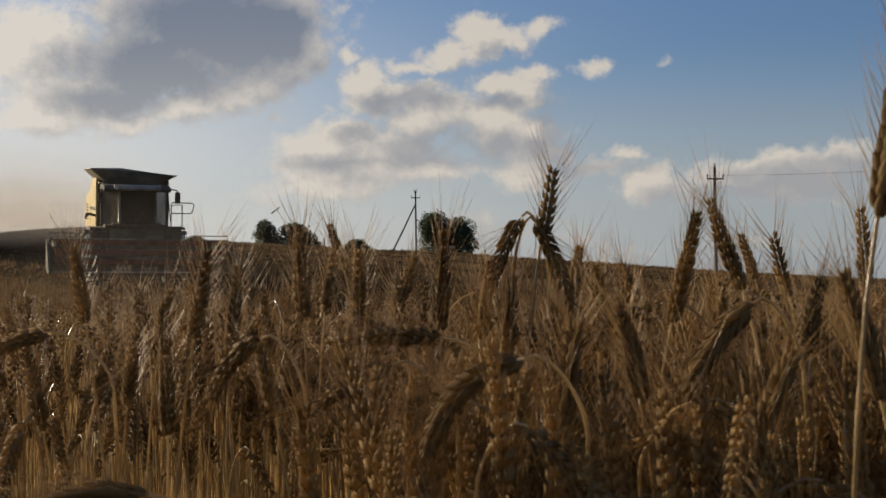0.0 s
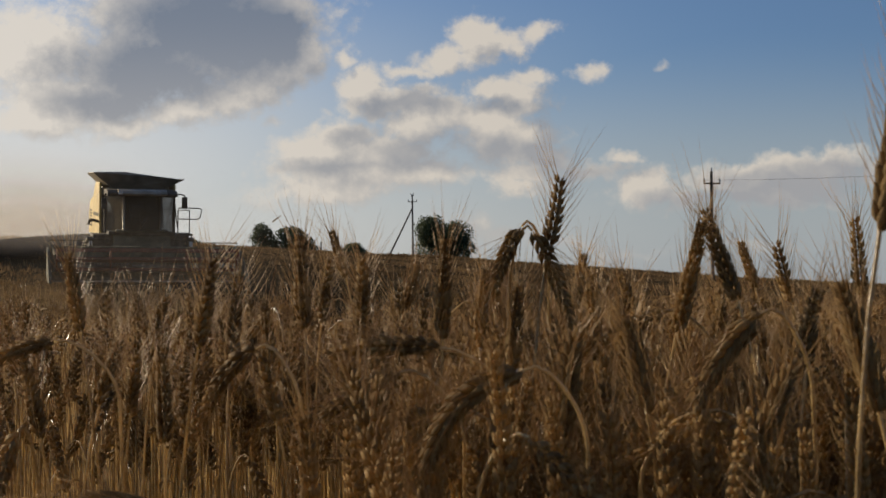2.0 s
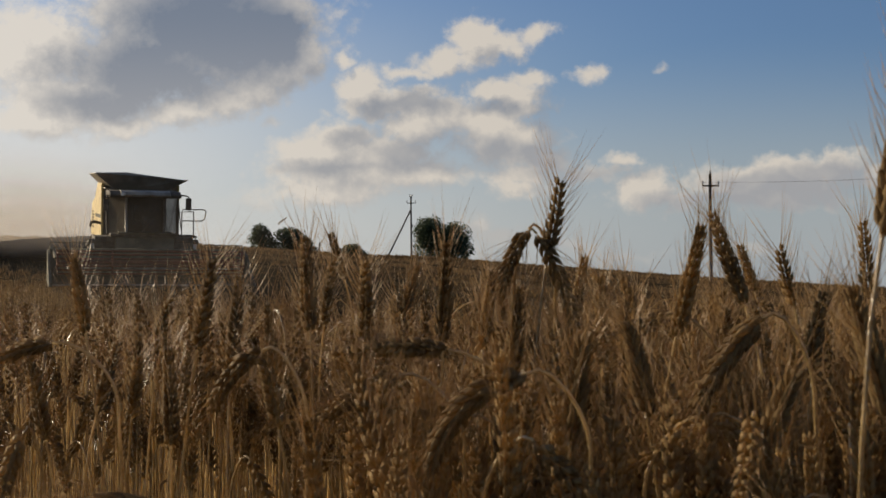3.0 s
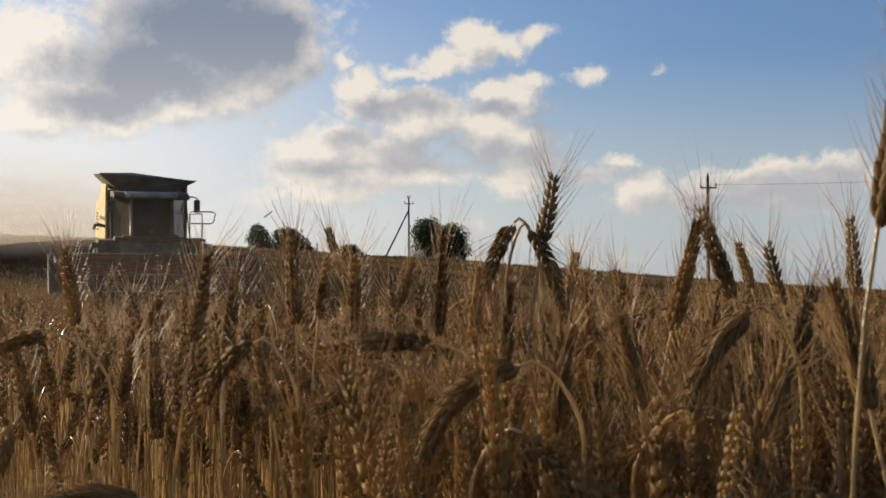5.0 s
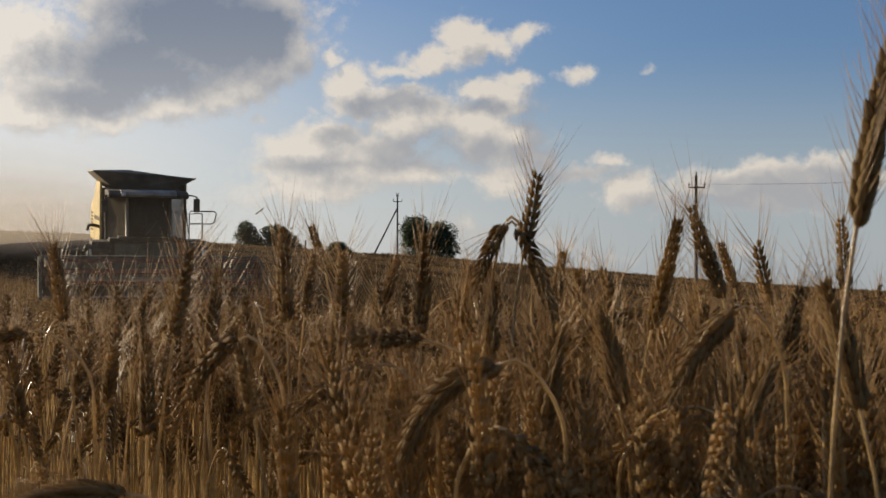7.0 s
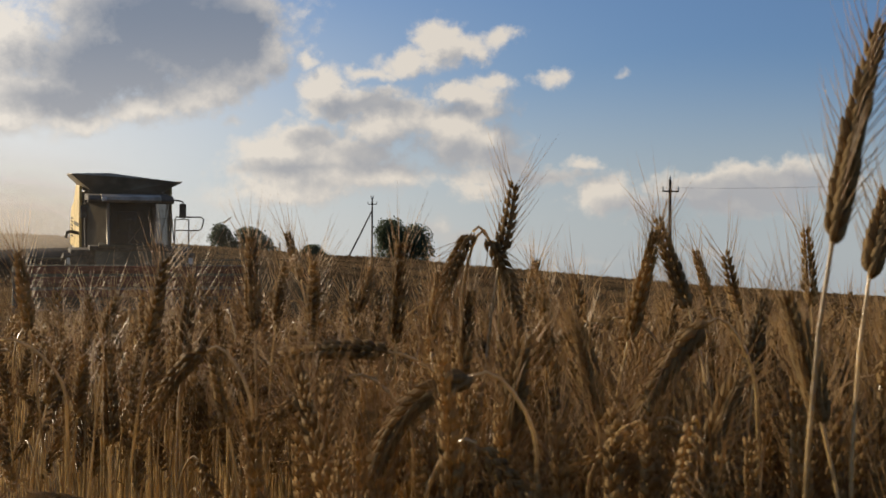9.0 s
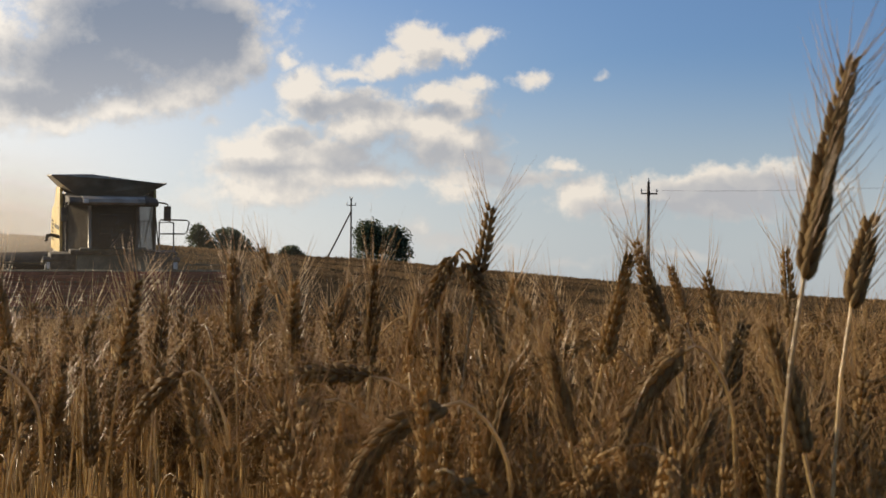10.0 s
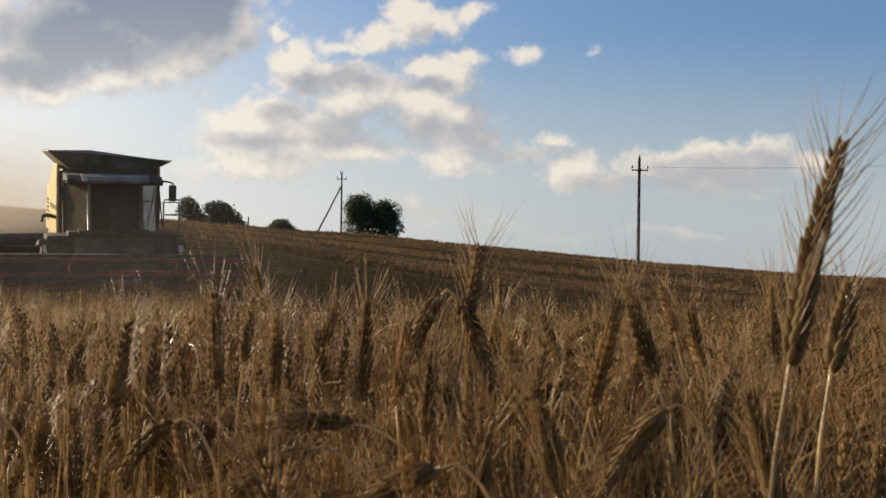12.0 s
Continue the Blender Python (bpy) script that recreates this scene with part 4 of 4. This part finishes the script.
wheat_stalk(0.219, 0.95, 0.790, -16, 0.072, 6)
wheat_stalk(0.310, 1.15, 0.782, -16, 0.058, 4)
wheat_stalk(0.364, 1.50, 0.797, -16, 0.055, 0)
wheat_stalk(0.360, 1.10, 0.790, -3, 0.066, 0)
wheat_stalk(0.194, 0.80, 0.784, -142, 0.070, -25)
wheat_stalk(0.045, 0.75, 0.754, -133, 0.082, -70)
wheat_stalk(-0.003, 0.90, 0.761, -93, 0.080, -22)
wheat_stalk(-0.034, 0.90, 0.744, -120, 0.062, -25)
wheat_stalk(-0.130, 0.90, 0.762, -139, 0.059, -45)
wheat_stalk(-0.114, 1.05, 0.769, -4, 0.078, 2)
wheat_stalk(-0.193, 1.00, 0.758, 13, 0.072, 4)
wheat_stalk(-0.322, 1.15, 0.767, -9, 0.070, -3)
wheat_stalk(-0.073, 1.10, 0.758, 3, 0.071, 0)
wheat_stalk(-0.002, 1.05, 0.760, 3, 0.081, 2)
wheat_stalk(0.124, 1.05, 0.741, -2, 0.071, -4)
wheat_stalk(0.050, 1.00, 0.739, 6, 0.064, 3)
wheat_stalk(0.159, 0.70, 0.686, 21, 0.075, 8)
wheat_stalk(0.242, 0.72, 0.730, -12, 0.073, -6)
wheat_stalk(-0.305, 1.00, 0.765, -107, 0.055, -20)
wheat_stalk(-0.296, 0.90, 0.706, -168, 0.056, -30)
wheat_stalk(-0.174, 0.75, 0.679, -94, 0.055, -25)
wheat_stalk(-0.114, 1.50, 0.815, -16, 0.055, 0)
wheat_stalk(-0.288, 1.30, 0.746, 16, 0.055, 40)
wheat_stalk(-0.270, 1.10, 0.696, 9, 0.055, 3)
wheat_stalk(-0.183, 1.10, 0.734, 4, 0.082, 0)
wheat_stalk(-0.217, 1.00, 0.684, -3, 0.074, -3)
wheat_stalk(-0.048, 1.50, 0.776, 18, 0.055, 0)
wheat_stalk(0.213, 1.40, 0.764, -18, 0.058, 2)
wheat_stalk(0.072, 0.80, 0.709, 8, 0.064, 5)
wheat_stalk(0.131, 0.85, 0.718, -10, 0.061, -4)
wheat_stalk(0.254, 0.90, 0.744, 12, 0.055, 30)
wheat_stalk(-0.048, 0.85, 0.697, -20, 0.055, -8)
wheat_stalk(-0.124, 0.95, 0.702, -12, 0.055, -5)
wheat_stalk(0.034, 1.20, 0.749, 7, 0.069, 3)
wheat_stalk(0.132, 1.30, 0.778, 8, 0.055, 5)
wheat_stalk(0.355, 0.95, 0.742, 86, 0.090, 45)
wheat_stalk(-0.344, 1.10, 0.678, -11, 0.078, -4)
wheat_stalk(-0.323, 1.20, 0.698, 15, 0.060, 4)
wheat_stalk(-0.131, 1.40, 0.765, 10, 0.069, 3)
wheat_stalk(0.250, 1.20, 0.727, 9, 0.055, 5)


def chaff_flake(stalk):
    """A broken bit of straw caught on the beard of one ear."""
    bm = bmesh.new()
    tube(bm, [(-0.0033, 0, -0.0025), (0, 0.0004, 0.0002), (0.0034, 0, 0.0026)], 0.0007, 5, 0.0004)
    ob = part("chaff_flake", bm, STRAW, stalk, "bit of broken straw caught on the awns")
    ob.location = FLAKE - stalk.location


FLAKE = Vector((-0.1366, 1.05, 0.8605))
chaff_flake(HEROES[15])


def crop(name, label, rng, count, where, grains, sides, awn, leaf, kinds, height, spread):
    """Many stalks that nobody could count, stamped from a few kinds and joined."""
    stock = []
    for k in range(kinds):
        h = 0.72
        turn = rng.choice([rng.uniform(-14, 14), rng.uniform(70, 150) * rng.choice([-1, 1])], p=[0.84, 0.16])
        a = radians(turn)
        way = (math.sin(a), rng.uniform(-0.2, 0.2), math.cos(a))
        length = rng.uniform(0.07, 0.095)
        top = h - max(0, math.cos(a)) * length * 0.9 + (0.0 if abs(turn) < 45 else -0.01)
        pts, at = stalk_path((0, 0, 0), (math.sin(a) * 0.07, 0, top), way, length, rng.uniform(-15, 15), 6 if sides < 4 else 8, 4 if grains <= 12 else 6)
        stock.append(stalk_arrays(rng, pts, at, grains, sides, awn, leaf, 0.85))
    mats = (("stems", STRAW), ("ears", EAR), ("awns", AWN), ("leaves", LEAF))
    out = [([], [], 0) for _ in mats]
    xs, ys = where(rng, count)
    zs = land(xs, ys)
    hs = np.clip(rng.normal(height, spread, len(xs)), height - 1.5 * spread, height + 1.6 * spread) / 0.72
    spin, pick = rng.uniform(0, 2 * math.pi, len(xs)), rng.integers(0, kinds, len(xs))
    lean = rng.normal(0, 0.055, (len(xs), 2))
    for c, (nm, mat) in enumerate(mats):
        vs, fs, base = [], [], 0
        for k in range(kinds):
            v, f = stock[k][c]
            sel = np.nonzero(pick == k)[0]
            if not len(v) or not len(sel):
                continue
            cs, sn = np.cos(spin[sel])[:, None], np.sin(spin[sel])[:, None]
            z = v[None, :, 2] * hs[sel][:, None]
            px = v[None, :, 0] * cs - v[None, :, 1] * sn + lean[sel, 0:1] * z + xs[sel][:, None]
            py = v[None, :, 0] * sn + v[None, :, 1] * cs + lean[sel, 1:2] * z + ys[sel][:, None]
            vs.append(np.stack([px, py, z + zs[sel][:, None]], -1).reshape(-1, 3))
            ff = f[None] + (np.arange(len(sel)) * len(v))[:, None, None] + base
            fs.append(ff.reshape(-1, 3))
            base += len(sel) * len(v)
        if vs:
            yield nm, mat, np.concatenate(vs), np.concatenate(fs)


def field(name, label, *args):
    thing = empty(name, label, "wheat field", kind="stuff")
    for nm, mat, v, f in crop(name, label, *args):
        ob = new(nm, raw_mesh(nm, v, f, mat))
        ob.parent = thing
        tagged(ob, kind="stuff")


def wedge(near, far, margin, edge=None):
    """Places ahead of the camera between two distances, in a widening strip."""
    def where(rng, count):
        y = np.sqrt(rng.uniform(near ** 2, far ** 2, count))
        x = rng.uniform(0, 1, count) * (0.71 * y + 0.04 + margin) - 0.35 * y - 0.04
        if edge:
            keep = edge(x, y, rng)
            return x[keep], y[keep]
        return x, y
    return where


def standing(x, y, rng):
    """The uncut crop: a strip by the camera, and all that lies before the harvester."""
    return (y < 3.9 + rng.normal(0, 0.2, len(x))) | (x < 0.1 - y * 0.125 + rng.normal(0, 0.15, len(x)))


HEIGHT = 0.735
field("wheat_crop", "dense ripe bearded wheat with stems and dry leaves", np.random.default_rng(11), 2100, wedge(0.95, 2.3, 0.22, lambda x, y, r: (y > 1.15 - 1.1 * x / y) & (r.uniform(0, 1, len(x)) < 0.52 + 0.72 * x / y)), 16, 4, 0.046, 1, 18, HEIGHT - 0.03, 0.055)
field("wheat_crop", "low ripe wheat close under the camera", np.random.default_rng(15), 45, wedge(0.55, 0.95, 0.12, lambda x, y, r: x > 0.0), 18, 5, 0.05, 0, 10, 0.635, 0.03)
field("wheat_crop", "ripe wheat in the thick of the field", np.random.default_rng(16), 420, lambda r, n: (r.uniform(-0.02, 0.46, n), r.uniform(0.72, 1.3, n)), 16, 4, 0.05, 0, 10, 0.695, 0.04)
field("wheat_crop", "dense ripe wheat further into the field", np.random.default_rng(12), 1500, wedge(2.3, 3.9, 0.3, lambda x, y, r: r.uniform(0, 1, len(x)) < 0.80 + 1.3 * x / y), 10, 3, 0.042, 1, 12, HEIGHT - 0.015, 0.03)
field("wheat_crop", "ripe wheat standing before the harvester", np.random.default_rng(13), 14000, wedge(3.7, 30.0, 0.6, standing), 3, 3, 0, 0, 10, HEIGHT + 0.03, 0.035)
field("wheat_crop", "last ripe wheat in the path of the harvester", np.random.default_rng(14), 13000, wedge(31.0, 41.5, 0.6, standing), 3, 3, 0, 0, 10, HEIGHT, 0.035)



def around(rng, count):
    """The same crop beside and behind the place of the camera, with an added bare gap, out of view, that lets sun in.
    """
    x, y = rng.uniform(-9, 9, count), rng.uniform(-6, 3.9, count)
    # reaches past the view on the left: the added gap for the sun
    in_view = (y > 0.3) & (x > -0.35 * y - 2.3) & (x < 0.36 * y + 0.22)
    keep = ~in_view & (x * x + (y + 0.1) ** 2 > 0.65 ** 2) & ~((y <= 0.3) & (x > -1.0) & (x < -0.2))
    return x[keep], y[keep]


def beside(rng, count):
    """Uncut crop further to the side of the harvester's next pass."""
    y = np.sqrt(rng.uniform(3.7 ** 2, 30 ** 2, count))
    # the near end stands further off and keeps the added sun gap open
    return -0.35 * y - 0.04 - rng.uniform(0, 10, count) - np.where(y < 6.5, 2.2, 0), y


field("wheat_crop", "ripe wheat around the camera, with an added bare gap for sunlight", np.random.default_rng(17), 5000, around, 3, 3, 0, 0, 10, HEIGHT, 0.035)
field("wheat_crop", "ripe wheat beside the harvester's next pass", np.random.default_rng(18), 3500, beside, 3, 3, 0, 0, 10, HEIGHT, 0.035)


def stubble():
    """Short cut stalks in tufts on the hillside, too many to count."""
    rng = np.random.default_rng(21)
    count = 26000
    y = 34 + 136 * rng.uniform(0, 1, count) ** 1.7
    x = rng.uniform(-0.40, 0.52, count) * y
    # few tufts inside the ground's painted shade band, so its dark tone shows
    band = x * 0.9 + y
    keep = (band < 38) | (band > 61) | (rng.uniform(0, 1, count) < 0.12)
    x, y = x[keep], y[keep]
    count = len(x)
    row = np.round((y + 0.25 * x) / 0.5) * 0.5 - (y + 0.25 * x)
    y = y + row * 0.7
    z = land(x, y)
    verts, tall = [], rng.uniform(0.06, 0.20, count) * (1 + 0.5 * np.sin(x * 0.21 + y * 0.33))
    for k in range(3):
        a = rng.uniform(0, 2 * math.pi, count)
        wide = rng.uniform(0.012, 0.03, count) * (1 + y / 60)
        dx, dy = np.cos(a) * wide, np.sin(a) * wide
        ox, oy = rng.normal(0, 0.10, count), rng.normal(0, 0.10, count)
        lx, ly = rng.normal(0, 0.06, count), rng.normal(0, 0.06, count)
        verts.append(np.stack([np.stack([x + ox - dx, y + oy - dy, z - 0.02], -1), np.stack([x + ox + dx, y + oy + dy, z - 0.02], -1),
                               np.stack([x + ox + lx, y + oy + ly, z + tall], -1)], 1))
    v = np.concatenate(verts).reshape(-1, 3)
    ob = new("stubble", raw_mesh("stubble", v, np.arange(len(v)).reshape(-1, 3), STUBBLE))
    tagged(ob, "short golden-brown cut stubble on the hillside", "stubble", kind="stuff")


stubble()

# ---------------- a passing insect ----------------
def flying_insect():
    thing = empty("insect", "small dark flying insect passing above the wheat", "insect")
    bm = bmesh.new()
    lathe(bm, [(-0.0035, 0.0003), (-0.002, 0.0013), (0, 0.0011), (0.0012, 0.0014), (0.0026, 0.0009), (0.0032, 0.0003)], 8)
    part("body", bm, BLACK, thing, "", True)
    for s in (-1, 1):
        bm = bmesh.new()
        ring = [bm.verts.new((x, s * y, z)) for x, y, z in ((0.0012, 0.0008, 0.0008), (0.0016, 0.004, 0.0026), (0.0002, 0.0054, 0.0032), (-0.0014, 0.0042, 0.0024), (-0.0004, 0.0008, 0.0008))]
        bm.faces.new(ring)
        bmesh.ops.solidify(bm, geom=bm.faces[:], thickness=0.0001)
        part("wing", bm, LEAF, thing, "pale thin wing")
    return thing


insect = flying_insect()


# ---------------- what moves ----------------
def combine_pose(t):
    """Downhill towards the camera, slowly turning its path to the right of the view."""
    x, y = -11.274 + 0.3969 * t - 0.0007 * t * t, 46.645 - 0.992 * t - 0.0086 * t * t
    z = 4.976 - 0.1005 * t - 0.0013 * t * t - 4.07
    k = max(0.0, 1 - t / 10)
    return pose(x, y, z, -4.5, 0.6 - 1.5 * k, 196.5 + 3.0 * k)


def gust(k, t):
    """Stronger swings late in the shot: of the tall stalk, and of the stalks that stand next to the nodding pair."""
    if k == 0:
        return float(np.interp(t, (8.5, 9.5, 10.5, 11, 11.5, 12), (0, 0.35, 0, -0.1, -0.45, -0.1)))
    if k in (2, 3, 4):
        return float(np.interp(t, (10.5, 11, 11.5, 12), (0, -1.2, -0.4, 0.15)))
    return 0.0


def sway(thing, k, times):
    """The breeze rocks a stalk about its root."""
    at = thing.location.copy()
    walk(thing, [(t, pose(*at, 0.10 * math.sin(1.3 * t + k * 1.7), 0.16 * math.sin(1.7 * t + k * 2.3) + gust(k, t), 0)) for t in times])


def motions():
    times = [0.5 * k for k in range(25)]
    walk(harvester, [(t, combine_pose(t)) for t in times])
    for w, r in zip(harvester_wheels, (0.93, 0.93, 0.58, 0.58)):
        at = w.location.copy()
        walk(w, [(t, pose(*at, -math.degrees(1.07 * t / r), 0, 0)) for t in times])
    at = harvester_reel.location.copy()
    walk(harvester_reel, [(0.4 * k, pose(*at, -58 * k, 0, 0)) for k in range(31)])
    for k, stalk in enumerate(HEROES):
        sway(stalk, k, times)
    walk(insect, [(0.0, pose(1.1, 1.3, 1.25)), (9.2, pose(1.1, 1.3, 1.25)), (9.35, pose(0.62, 1.25, 1.14, 0, 0, 20)),
                  (9.5, pose(0.260, 1.2, 1.0646, 0, 0, 30)), (9.65, pose(0.1, 1.15, 1.25, 0, 0, 20)), (9.8, pose(-0.3, 1.1, 1.6)), (12.0, pose(-0.3, 1.1, 1.6))])
    walk(dust, [(t, pose(-11.27 + 0.397 * t, 47.5 - 0.992 * t - 0.0086 * t * t, 0.9 - 0.10 * t)) for t in times])


motions()
